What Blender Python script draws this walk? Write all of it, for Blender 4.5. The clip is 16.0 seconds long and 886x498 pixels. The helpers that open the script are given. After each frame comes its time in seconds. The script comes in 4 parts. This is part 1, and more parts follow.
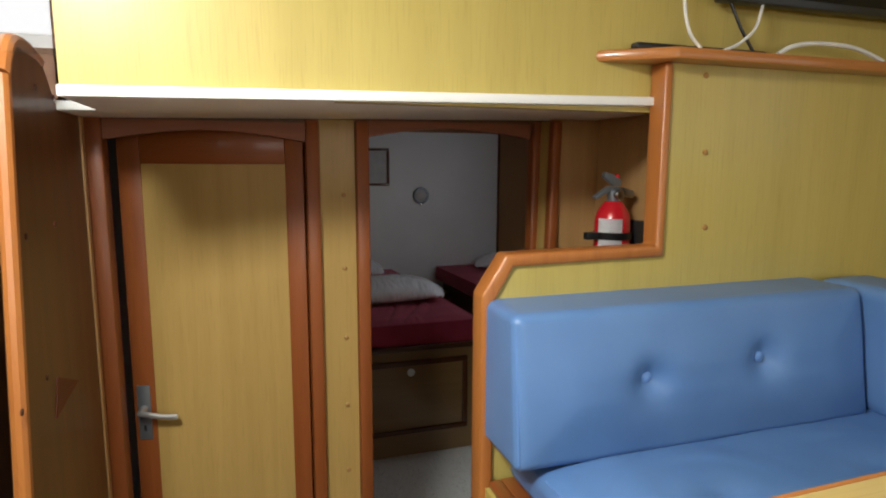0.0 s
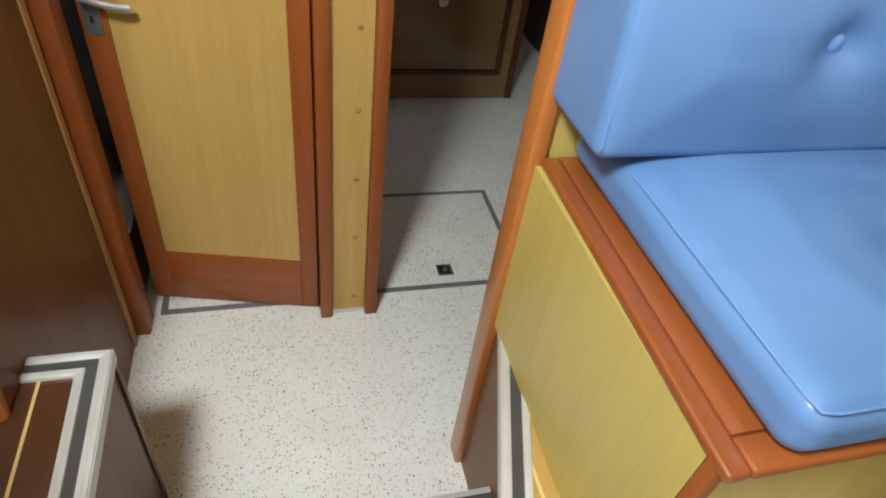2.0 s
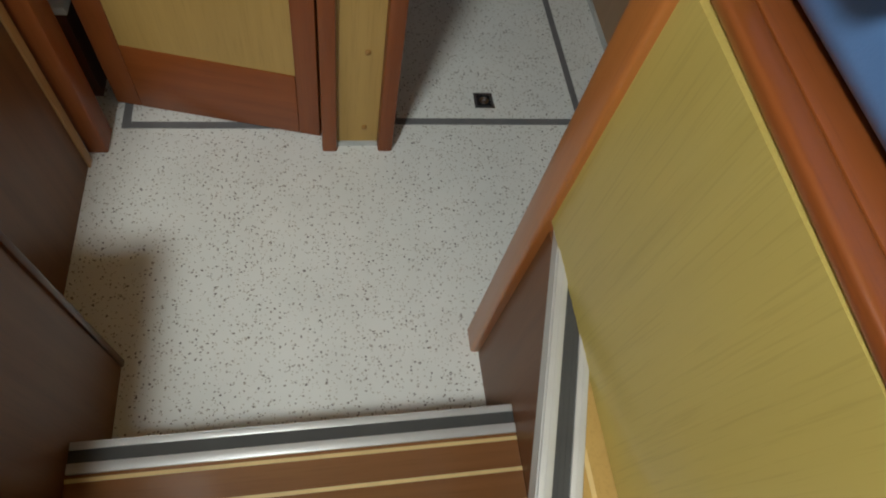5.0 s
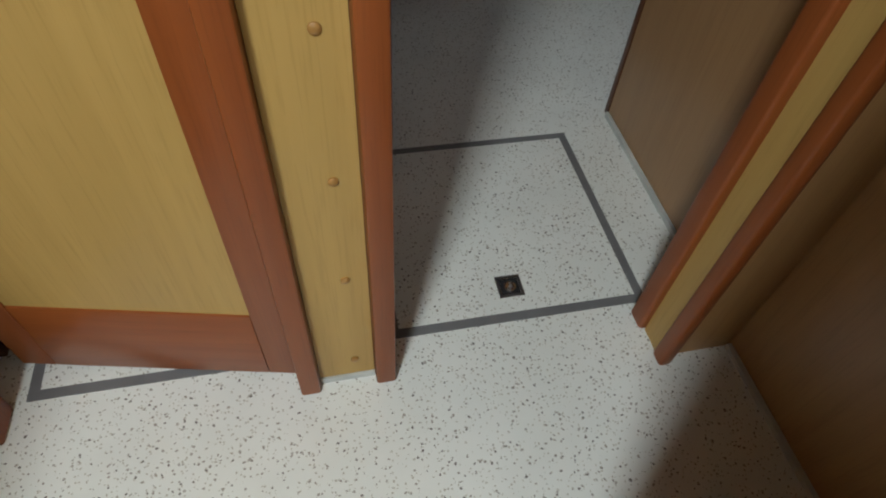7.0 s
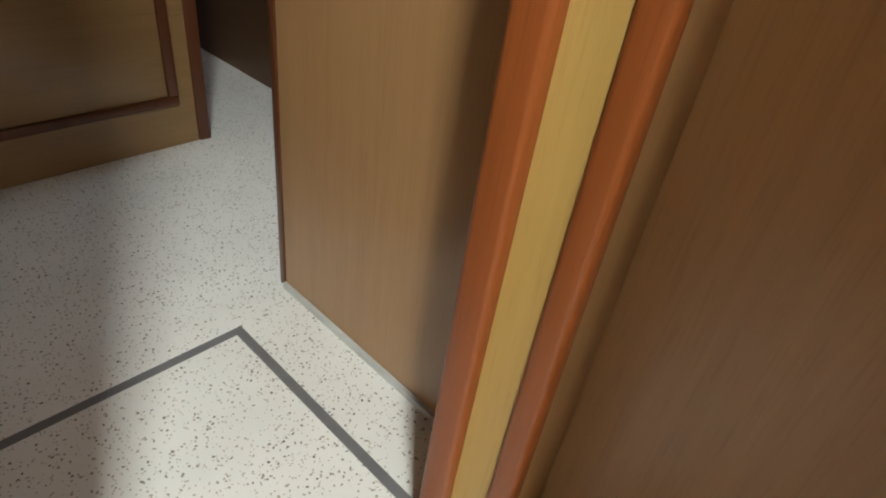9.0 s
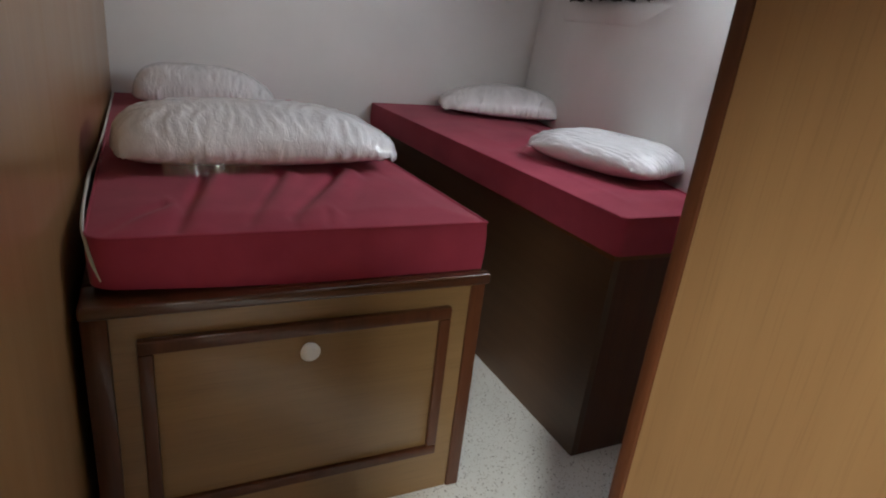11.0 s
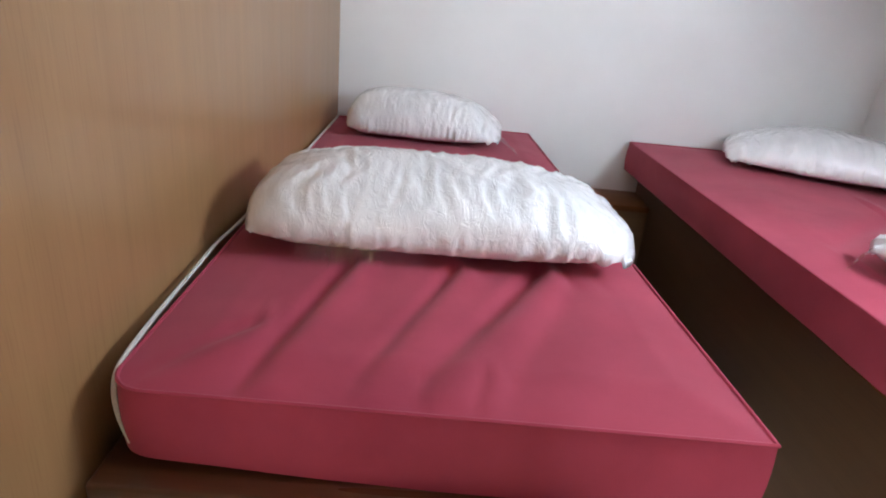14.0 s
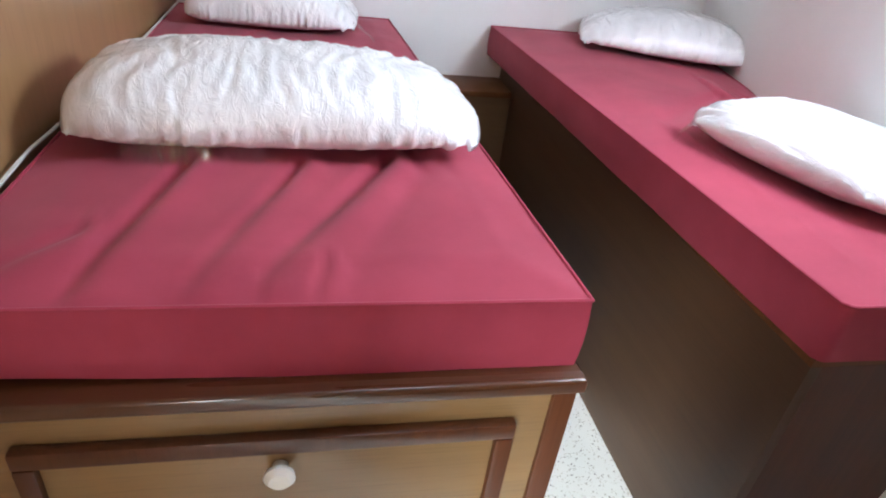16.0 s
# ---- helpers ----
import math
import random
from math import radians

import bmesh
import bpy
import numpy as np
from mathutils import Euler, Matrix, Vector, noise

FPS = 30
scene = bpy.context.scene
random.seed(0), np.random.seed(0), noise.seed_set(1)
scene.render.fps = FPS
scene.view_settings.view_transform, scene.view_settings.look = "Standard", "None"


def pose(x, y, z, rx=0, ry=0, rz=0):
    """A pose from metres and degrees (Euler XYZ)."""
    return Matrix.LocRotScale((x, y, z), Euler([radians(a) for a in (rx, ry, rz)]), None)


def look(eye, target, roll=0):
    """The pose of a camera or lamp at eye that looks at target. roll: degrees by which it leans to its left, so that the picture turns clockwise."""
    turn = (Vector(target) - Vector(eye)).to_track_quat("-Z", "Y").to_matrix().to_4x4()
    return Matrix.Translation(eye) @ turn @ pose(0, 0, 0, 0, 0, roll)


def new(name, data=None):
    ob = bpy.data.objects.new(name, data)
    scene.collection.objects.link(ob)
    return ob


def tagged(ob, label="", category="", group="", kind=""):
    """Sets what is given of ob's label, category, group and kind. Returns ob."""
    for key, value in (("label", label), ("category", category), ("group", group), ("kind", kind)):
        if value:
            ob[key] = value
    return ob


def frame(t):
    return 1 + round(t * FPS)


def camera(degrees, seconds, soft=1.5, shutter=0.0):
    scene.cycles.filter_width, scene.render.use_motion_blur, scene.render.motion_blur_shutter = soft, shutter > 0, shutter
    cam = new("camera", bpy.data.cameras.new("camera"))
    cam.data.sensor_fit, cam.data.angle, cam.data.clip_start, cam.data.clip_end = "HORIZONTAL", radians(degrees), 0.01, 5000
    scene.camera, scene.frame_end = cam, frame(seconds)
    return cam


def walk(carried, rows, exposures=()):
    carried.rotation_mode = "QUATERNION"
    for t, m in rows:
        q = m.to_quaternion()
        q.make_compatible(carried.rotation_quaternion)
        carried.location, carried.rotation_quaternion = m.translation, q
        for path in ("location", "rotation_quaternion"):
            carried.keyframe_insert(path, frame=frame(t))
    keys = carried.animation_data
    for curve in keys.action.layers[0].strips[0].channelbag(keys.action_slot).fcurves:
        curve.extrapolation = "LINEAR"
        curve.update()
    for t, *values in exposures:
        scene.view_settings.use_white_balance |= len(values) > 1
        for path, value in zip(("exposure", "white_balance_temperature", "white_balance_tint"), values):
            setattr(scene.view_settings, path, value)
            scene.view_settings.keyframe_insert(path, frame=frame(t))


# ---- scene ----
cam = camera(72.5, 16.0, 2.0)
PATH = [
    (0, (-0.37, 1.121, 1.802), (0.246, 3.003, 1.519), 0.2),
    (0.5, (-0.298, 1.259, 1.744), (0.183, 3.128, 1.223), 1.4),
    (1, (-0.31, 1.378, 1.694), (0.234, 3.135, 0.909), 4.6),
    (1.5, (-0.297, 1.462, 1.647), (0.327, 3.036, 0.583), 8.1),
    (2, (-0.277, 1.558, 1.598), (0.211, 2.987, 0.286), 8.7),
    (2.5, (-0.247, 1.597, 1.514), (-0.024, 2.743, -0.109), 9.2),
    (3, (-0.227, 1.598, 1.461), (-0.162, 2.548, -0.298), 8.2),
    (3.5, (-0.229, 1.618, 1.44), (-0.139, 2.422, -0.389), 11.3),
    (4, (-0.257, 1.701, 1.43), (0.039, 2.625, -0.318), 18.1),
    (4.5, (-0.253, 1.798, 1.386), (0.149, 2.735, -0.335), 17.2),
    (5, (-0.186, 1.932, 1.354), (0.188, 2.87, -0.372), 16.9),
    (7.5, (-0.052, 2.497, 0.994), (0.343, 3.729, -0.531), 1.5),
    (8, (0.001, 2.544, 0.861), (0.849, 3.63, -0.589), 8.6),
    (8.5, (0.049, 2.603, 0.894), (1.248, 3.492, -0.438), 6.5),
    (9, (0.118, 2.729, 0.992), (1.378, 3.76, -0.17), 8.4),
    (9.5, (0.186, 2.862, 1.148), (1.257, 4.13, 0.052), 5.4),
    (10, (0.179, 2.995, 1.23), (1.229, 4.413, 0.288), 4.6),
    (12.5, (0.443, 3.759, 1.365), (0.799, 5.623, 0.731), 9.8),
    (13, (0.5, 3.88, 1.387), (0.759, 5.738, 0.691), 8.4),
    (13.5, (0.522, 3.922, 1.408), (0.676, 5.803, 0.746), 6.3),
    (14, (0.513, 3.923, 1.346), (0.556, 5.764, 0.566), 5.7),
    (14.5, (0.519, 3.919, 1.329), (0.486, 5.695, 0.41), 3.1),
    (15, (0.502, 3.934, 1.331), (0.48, 5.639, 0.287), 3.9),
    (15.5, (0.519, 3.927, 1.337), (0.56, 5.605, 0.25), 4.5),
    (16, (0.595, 3.9, 1.344), (1.006, 5.556, 0.301), 7.4),
]
EXPOSURES = [(0.0, -0.92, 6600, 11), (0.5, -0.55, 6600, 11), (1.5, -0.4, 6600, 10), (2.5, -0.45, 6500, 10), (4.0, -0.9, 6500, 9), (5.0, -1.15, 6500, 9), (7.5, -0.5, 6200, 8), (8.0, -0.35, 6200, 9), (8.5, 0.25, 6500, 10), (9.5, 0.6, 6800, 11), (10.2, 0.4, 6900, 12), (12.3, 2.2, 6200, 9), (13.0, 2.33, 6200, 9), (14.0, 2.2, 6150, 9), (16.0, 2.5, 6050, 10)]
walk(cam, [(t, look(eye, target, roll)) for t, eye, target, roll in PATH], EXPOSURES)


# ---- light ----
world = bpy.data.worlds.new("sky")
scene.world = world
world.use_nodes = True
_wn = world.node_tree.nodes
_sky = _wn.new("ShaderNodeTexSky")
_sky.sky_type, _sky.sun_disc = "NISHITA", False
_sky.sun_elevation, _sky.sun_rotation = radians(40), radians(200)
world.node_tree.links.new(_sky.outputs[0], _wn["Background"].inputs[0])
_wn["Background"].inputs[1].default_value = 0.1


def window_light(name, centre, target, sx, sy, watts, colour=(1, 0.97, 0.92)):
    d = bpy.data.lights.new(name, "AREA")
    d.shape, d.size, d.size_y, d.energy, d.color = "RECTANGLE", sx, sy, watts, colour
    ob = new(name, d)
    ob.matrix_world = look(centre, target)
    return ob


DAY = (1.0, 0.98, 0.94)
# two fill lamps at unseen side windows, added to brighten the saloon
window_light("side_fill_light", (-1.96, 0.6, 2.05), (0, 0.9, 1.2), 2.2, 0.5, 13, DAY)
window_light("side_fill_light", (1.96, 0.3, 2.05), (0, 0.8, 1.2), 2.2, 0.5, 6, DAY)
window_light("daylight_front_window", (-1.25, 2.43, 2.26), (-1.0, 0.5, 1.2), 0.9, 0.36, 5, DAY)
window_light("daylight_rear_window", (0, -1.66, 2.0), (0, 1.5, 1.2), 2.4, 0.7, 44, DAY)
window_light("daylight_skylight", (-0.83, 1.44, 2.51), (-0.1, 2.5, 0.0), 0.34, 0.34, 86, (0.95, 1.0, 0.97))
window_light("daylight_cabin_window", (1.915, 4.75, 1.63), (0.7, 5.6, 1.3), 0.55, 0.36, 5.2, (0.86, 0.95, 1.04))
# fill from above, added with its ceiling opening; no hatch is known there
window_light("cabin_fill_light", (1.04, 4.49, 2.12), (0.9, 4.9, 0.4), 0.44, 0.44, 0.5, (0.93, 0.98, 1.0))


# ---- materials ----
def shader(name, rough=0.5, metal=0.0, coat=0.0):
    m = bpy.data.materials.new(name)
    m.use_nodes = True
    b = m.node_tree.nodes["Principled BSDF"]
    b.inputs["Roughness"].default_value = rough
    b.inputs["Metallic"].default_value = metal
    b.inputs["Coat Weight"].default_value = coat
    b.inputs["Coat Roughness"].default_value = 0.12
    return m, m.node_tree.nodes, m.node_tree.links, b


def coords(n, l, scale):
    tc, mp = n.new("ShaderNodeTexCoord"), n.new("ShaderNodeMapping")
    l.new(tc.outputs["Object"], mp.inputs["Vector"])
    mp.inputs["Scale"].default_value = scale
    return mp.outputs["Vector"]


def noise_tex(n, l, vec, scale, detail=4.0, rough=0.55, distort=0.0):
    t = n.new("ShaderNodeTexNoise")
    l.new(vec, t.inputs["Vector"])
    t.inputs["Scale"].default_value, t.inputs["Detail"].default_value = scale, detail
    t.inputs["Roughness"].default_value, t.inputs["Distortion"].default_value = rough, distort
    return t.outputs["Fac"]


def ramp(n, l, fac, stops):
    r = n.new("ShaderNodeValToRGB")
    l.new(fac, r.inputs["Fac"])
    while len(r.color_ramp.elements) < len(stops):
        r.color_ramp.elements.new(0.5)
    for e, (p, c) in zip(r.color_ramp.elements, stops):
        e.position, e.color = p, (*c, 1)
    return r.outputs["Color"]


def mixed(n, l, fac, a, b, kind="MIX"):
    m = n.new("ShaderNodeMix")
    m.data_type, m.blend_type = "RGBA", kind
    if isinstance(fac, float):
        m.inputs[0].default_value = fac
    else:
        l.new(fac, m.inputs[0])
    for i, v in ((6, a), (7, b)):
        if isinstance(v, tuple):
            m.inputs[i].default_value = (*v, 1)
        else:
            l.new(v, m.inputs[i])
    return m.outputs[2]


def bump(n, l, b, height, strength=0.2, dist=0.002):
    k = n.new("ShaderNodeBump")
    k.inputs["Strength"].default_value, k.inputs["Distance"].default_value = strength, dist
    l.new(height, k.inputs["Height"])
    l.new(k.outputs["Normal"], b.inputs["Normal"])


def wood(name, dark, light, grain="z", rough=0.35, coat=0.25, fine=1.0, contrast=0.5):
    """Veneer with long grain along one axis, fine pores and slow patches."""
    m, n, l, b = shader(name, rough, 0, coat)
    s = [26.0, 26.0, 26.0]
    s["xyz".index(grain)] = 0.9
    v = coords(n, l, s)
    f1 = noise_tex(n, l, v, 1.0 * fine, 4, 0.5, 0.5)
    s2 = [7.0, 7.0, 7.0]
    s2["xyz".index(grain)] = 0.5
    f2 = noise_tex(n, l, coords(n, l, s2), 1.0, 3, 0.5, 0.8)
    c1 = ramp(n, l, f1, ((0.5 - contrast / 2, dark), (0.5 + contrast / 2, light)))
    mid = tuple((p + q) / 2 for p, q in zip(dark, light))
    c2 = ramp(n, l, f2, ((0.3, tuple(0.86 * p for p in mid)), (0.7, tuple(min(1, 1.1 * p) for p in mid))))
    col = mixed(n, l, 0.4, c1, c2)
    s3 = [260.0, 260.0, 260.0]
    s3["xyz".index(grain)] = 9.0
    f3 = noise_tex(n, l, coords(n, l, s3), 1.0, 2, 0.5)
    pores = ramp(n, l, f3, ((0.32, tuple(0.72 * p for p in dark)), (0.46, (1, 1, 1))))
    col = mixed(n, l, 0.12, col, pores, "MULTIPLY")
    l.new(col, b.inputs["Base Color"])
    rr = n.new("ShaderNodeMapRange")
    l.new(f2, rr.inputs["Value"])
    rr.inputs["To Min"].default_value, rr.inputs["To Max"].default_value = rough - 0.07, rough + 0.12
    l.new(rr.outputs[0], b.inputs["Roughness"])
    bump(n, l, b, f1, 0.08, 0.001)
    return m


def plain(name, colour, rough=0.5, metal=0.0, vary=0.12, scale=14.0, relief=0.05, coat=0.0):
    """A painted or plastic surface with faint uneven tone and relief."""
    m, n, l, b = shader(name, rough, metal, coat)
    f = noise_tex(n, l, coords(n, l, (1, 1, 1)), scale, 5)
    lo, hi = tuple(c * (1 - vary) for c in colour), tuple(min(1, c * (1 + vary)) for c in colour)
    l.new(ramp(n, l, f, ((0.3, lo), (0.7, hi))), b.inputs["Base Color"])
    if relief:
        bump(n, l, b, noise_tex(n, l, coords(n, l, (1, 1, 1)), 220.0, 3), relief, 0.001)
    return m


def terrazzo(name):
    """Off-white vinyl sheet with small dark and grey chips."""
    m, n, l, b = shader(name, 0.42)
    v = coords(n, l, (1, 1, 1))
    base = ramp(n, l, noise_tex(n, l, v, 5.0, 5), ((0.3, (0.73, 0.74, 0.71)), (0.7, (0.80, 0.81, 0.78))))
    for scale, size, colour, keep in ((88.0, 0.23, (0.19, 0.175, 0.16), 0.76), (95.0, 0.24, (0.36, 0.335, 0.30), 0.55), (135.0, 0.25, (0.47, 0.44, 0.38), 0.45)):
        w = n.new("ShaderNodeTexVoronoi")
        wob = n.new("ShaderNodeVectorMath")
        wob.operation = "ADD"
        nz = n.new("ShaderNodeTexNoise")
        nz.inputs["Scale"].default_value = 90.0
        l.new(v, nz.inputs["Vector"])
        sc = n.new("ShaderNodeVectorMath")
        sc.operation = "SCALE"
        sc.inputs["Scale"].default_value = 0.010
        l.new(nz.outputs["Color"], sc.inputs[0])
        l.new(v, wob.inputs[0])
        l.new(sc.outputs[0], wob.inputs[1])
        l.new(wob.outputs[0], w.inputs["Vector"])
        w.inputs["Scale"].default_value = scale
        near = n.new("ShaderNodeMath")
        near.operation = "LESS_THAN"
        l.new(w.outputs["Distance"], near.inputs[0])
        near.inputs[1].default_value = size
        sep = n.new("ShaderNodeSeparateColor")
        l.new(w.outputs["Color"], sep.inputs[0])
        pick = n.new("ShaderNodeMath")
        pick.operation = "GREATER_THAN"
        l.new(sep.outputs[0], pick.inputs[0])
        pick.inputs[1].default_value = keep
        both = n.new("ShaderNodeMath")
        both.operation = "MULTIPLY"
        l.new(near.outputs[0], both.inputs[0])
        l.new(pick.outputs[0], both.inputs[1])
        base = mixed(n, l, both.outputs[0], base, colour)
    l.new(base, b.inputs["Base Color"])
    bump(n, l, b, noise_tex(n, l, v, 160.0, 3), 0.06, 0.001)
    return m


def woven(name):
    """Ribbed sisal-like carpet in beige and brown."""
    m, n, l, b = shader(name, 0.95)
    v = coords(n, l, (1, 1, 1))
    wv = n.new("ShaderNodeTexWave")
    wv.wave_type, wv.bands_direction = "BANDS", "X"
    wv.inputs["Scale"].default_value, wv.inputs["Distortion"].default_value = 46.0, 2.0
    wv.inputs["Detail Scale"].default_value = 3.0
    l.new(v, wv.inputs["Vector"])
    w2 = n.new("ShaderNodeTexWave")
    w2.wave_type, w2.bands_direction = "BANDS", "Y"
    w2.inputs["Scale"].default_value, w2.inputs["Distortion"].default_value = 70.0, 2.2
    l.new(v, w2.inputs["Vector"])
    mul = n.new("ShaderNodeMath")
    mul.operation = "MULTIPLY"
    l.new(wv.outputs["Fac"], mul.inputs[0])
    l.new(w2.outputs["Fac"], mul.inputs[1])
    c = ramp(n, l, mul.outputs[0], ((0.02, (0.21, 0.175, 0.13)), (0.6, (0.64, 0.585, 0.49))))
    l.new(mixed(n, l, 0.35, c, ramp(n, l, noise_tex(n, l, v, 160.0, 3), ((0.3, (0.27, 0.23, 0.17)), (0.7, (0.66, 0.61, 0.51))))), b.inputs["Base Color"])
    bump(n, l, b, mul.outputs[0], 0.6, 0.003)
    return m


def cloth(name, dark, light, scale=420.0, rough=0.85, sheen=0.3):
    m, n, l, b = shader(name, rough)
    v = coords(n, l, (1, 1, 1))
    big = ramp(n, l, noise_tex(n, l, v, 6.0, 4), ((0.3, dark), (0.7, light)))
    l.new(big, b.inputs["Base Color"])
    b.inputs["Sheen Weight"].default_value = sheen
    bump(n, l, b, noise_tex(n, l, v, scale, 2), 0.25, 0.001)
    return m


def vinyl(name, dark, light):
    m, n, l, b = shader(name, 0.36)
    v = coords(n, l, (1, 1, 1))
    f = noise_tex(n, l, v, 4.0, 5)
    l.new(ramp(n, l, f, ((0.3, dark), (0.7, light))), b.inputs["Base Color"])
    add = n.new("ShaderNodeMath")
    add.operation = "ADD"
    l.new(noise_tex(n, l, v, 330.0, 2), add.inputs[0])
    l.new(noise_tex(n, l, v, 16.0, 3), add.inputs[1])
    bump(n, l, b, add.outputs[0], 0.14, 0.002)
    return m


def wrapped(name):
    """White filling inside clear crinkled film: soft drawn folds, small sharp glints."""
    m, n, l, b = shader(name, 0.34, 0, 0.8)
    folds = noise_tex(n, l, coords(n, l, (1.0, 0.5, 0.7)), 10.0, 2, 0.45, 0.7)
    fine = noise_tex(n, l, coords(n, l, (1.0, 0.5, 0.7)), 55.0, 3, 0.6, 1.0)
    # fold troughs tinted greyer, so crease shade is part of the colour
    l.new(ramp(n, l, folds, ((0.3, (0.70, 0.70, 0.71)), (0.62, (0.84, 0.84, 0.85)))), b.inputs["Base Color"])
    b.inputs["Coat Roughness"].default_value = 0.06
    both = n.new("ShaderNodeMath")
    both.operation = "MULTIPLY_ADD"
    l.new(fine, both.inputs[0])
    both.inputs[1].default_value = 0.28
    l.new(folds, both.inputs[2])
    bump(n, l, b, both.outputs[0], 0.55, 0.016)
    k = n.new("ShaderNodeBump")
    k.inputs["Strength"].default_value, k.inputs["Distance"].default_value = 0.8, 0.006
    add = n.new("ShaderNodeMath")
    add.operation = "MULTIPLY_ADD"
    l.new(fine, add.inputs[0])
    add.inputs[1].default_value = 0.5
    l.new(folds, add.inputs[2])
    l.new(add.outputs[0], k.inputs["Height"])
    l.new(k.outputs["Normal"], b.inputs["Coat Normal"])
    return m


def clear_film(name):
    """Loose transparent film with a gloss."""
    m, n, l, b = shader(name, 0.1)
    see, mix, gloss = n.new("ShaderNodeBsdfTransparent"), n.new("ShaderNodeMixShader"), n.new("ShaderNodeBsdfGlossy")
    gloss.inputs["Roughness"].default_value = 0.12
    mix.inputs[0].default_value = 0.16
    l.new(see.outputs[0], mix.inputs[1])
    l.new(gloss.outputs[0], mix.inputs[2])
    l.new(mix.outputs[0], n["Material Output"].inputs["Surface"])
    return m


def plaid(name):
    m, n, l, b = shader(name, 0.9)
    tc = n.new("ShaderNodeTexCoord")
    sep = n.new("ShaderNodeSeparateXYZ")
    l.new(tc.outputs["Object"], sep.inputs[0])
    col = ramp(n, l, noise_tex(n, l, tc.outputs["Object"], 300.0, 2), ((0.3, (0.018, 0.013, 0.012)), (0.7, (0.04, 0.028, 0.025))))
    for axis, freq, phase, width, colour in ((1, 9.0, 0.2, 0.965, (0.45, 0.42, 0.4)), (2, 9.0, 0.5, 0.965, (0.5, 0.46, 0.44)), (1, 9.0, 0.7, 0.7, (0.09, 0.03, 0.03)), (2, 4.5, 0.1, 0.75, (0.05, 0.05, 0.03))):
        mu = n.new("ShaderNodeMath")
        mu.operation = "MULTIPLY_ADD"
        l.new(sep.outputs[axis], mu.inputs[0])
        mu.inputs[1].default_value, mu.inputs[2].default_value = freq, phase
        fr = n.new("ShaderNodeMath")
        fr.operation = "FRACT"
        l.new(mu.outputs[0], fr.inputs[0])
        gt = n.new("ShaderNodeMath")
        gt.operation = "GREATER_THAN"
        l.new(fr.outputs[0], gt.inputs[0])
        gt.inputs[1].default_value = width
        hf = n.new("ShaderNodeMath")
        hf.operation = "MULTIPLY"
        l.new(gt.outputs[0], hf.inputs[0])
        hf.inputs[1].default_value = 0.7
        col = mixed(n, l, hf.outputs[0], col, colour)
    l.new(col, b.inputs["Base Color"])
    return m


YELLOW = wood("yellow_veneer", (0.425, 0.325, 0.082), (0.525, 0.415, 0.12), "z", 0.38, 0.2, 1.0, 0.7)
DOOR_YELLOW = wood("door_veneer", (0.35, 0.215, 0.06), (0.50, 0.325, 0.105), "z", 0.42, 0.08, 1.0, 0.7)
TABLE_YELLOW = wood("table_veneer", (0.55, 0.39, 0.14), (0.68, 0.50, 0.2), "x", 0.35, 0.3, 1.0, 0.6)
RED = wood("mahogany_trim", (0.18, 0.044, 0.010), (0.32, 0.092, 0.022), "z", 0.42, 0.1, 1.0, 0.6)
RED_X = wood("mahogany_rail_across", (0.18, 0.044, 0.010), (0.32, 0.092, 0.022), "x", 0.36, 0.2, 1.0, 0.6)
RED_Y = wood("mahogany_rail_along", (0.18, 0.044, 0.010), (0.32, 0.092, 0.022), "y", 0.3, 0.4, 1.0, 0.6)
ORANGE = wood("light_mahogany_trim", (0.32, 0.10, 0.022), (0.49, 0.178, 0.042), "z", 0.32, 0.3, 1.0, 0.6)
ORANGE_X = wood("light_mahogany_rail", (0.36, 0.125, 0.03), (0.56, 0.22, 0.06), "x", 0.28, 0.45, 1.0, 0.6)
BROWN = wood("brown_veneer", (0.10, 0.036, 0.012), (0.20, 0.08, 0.026), "z", 0.4, 0.1, 1.0, 0.7)
CABIN_WOOD = wood("cabin_veneer", (0.275, 0.148, 0.063), (0.385, 0.222, 0.098), "z", 0.33, 0.3, 1.0, 0.7)
BERTH_WOOD = wood("berth_veneer", (0.115, 0.062, 0.027), (0.19, 0.11, 0.048), "x", 0.4, 0.2, 1.0, 0.7)
PASSAGE_WOOD = wood("passage_veneer", (0.35, 0.185, 0.07), (0.52, 0.305, 0.122), "z", 0.42, 0.12, 1.0, 0.7)
# berth veneer darkened: the shade in the gap between berths is in its colour
SHADED_BERTH_WOOD = wood("shaded_berth_veneer", (0.062, 0.03, 0.014), (0.105, 0.054, 0.025), "y", 0.42, 0.1, 1.0, 0.7)
# berth veneer lightened: doorway light on the berth front is in its colour
LIT_BERTH_WOOD = wood("lit_berth_veneer", (0.195, 0.11, 0.044), (0.31, 0.185, 0.076), "x", 0.36, 0.25, 1.0, 0.7)
ARCH_RED = wood("mahogany_head", (0.17, 0.045, 0.012), (0.3, 0.09, 0.024), "x", 0.55, 0.0, 1.0, 0.6)
PATCH_RED = wood("red_patch", (0.11, 0.026, 0.009), (0.21, 0.05, 0.016), "y", 0.65, 0.0)
SATIN = plain("satin_nickel", (0.5, 0.49, 0.47), 0.32, 0.75, 0.06)
BERTH_TOP = wood("berth_edge", (0.055, 0.019, 0.008), (0.115, 0.042, 0.017), "x", 0.26, 0.5)
DARK_TRIM = wood("dark_trim", (0.055, 0.018, 0.008), (0.12, 0.04, 0.016), "z", 0.35, 0.3)
# base colour lowered to carry the shade over the raised deck
DECK = wood("deck_board", (0.05, 0.02, 0.009), (0.095, 0.038, 0.016), "y", 0.3, 0.3, 1.0, 0.6)
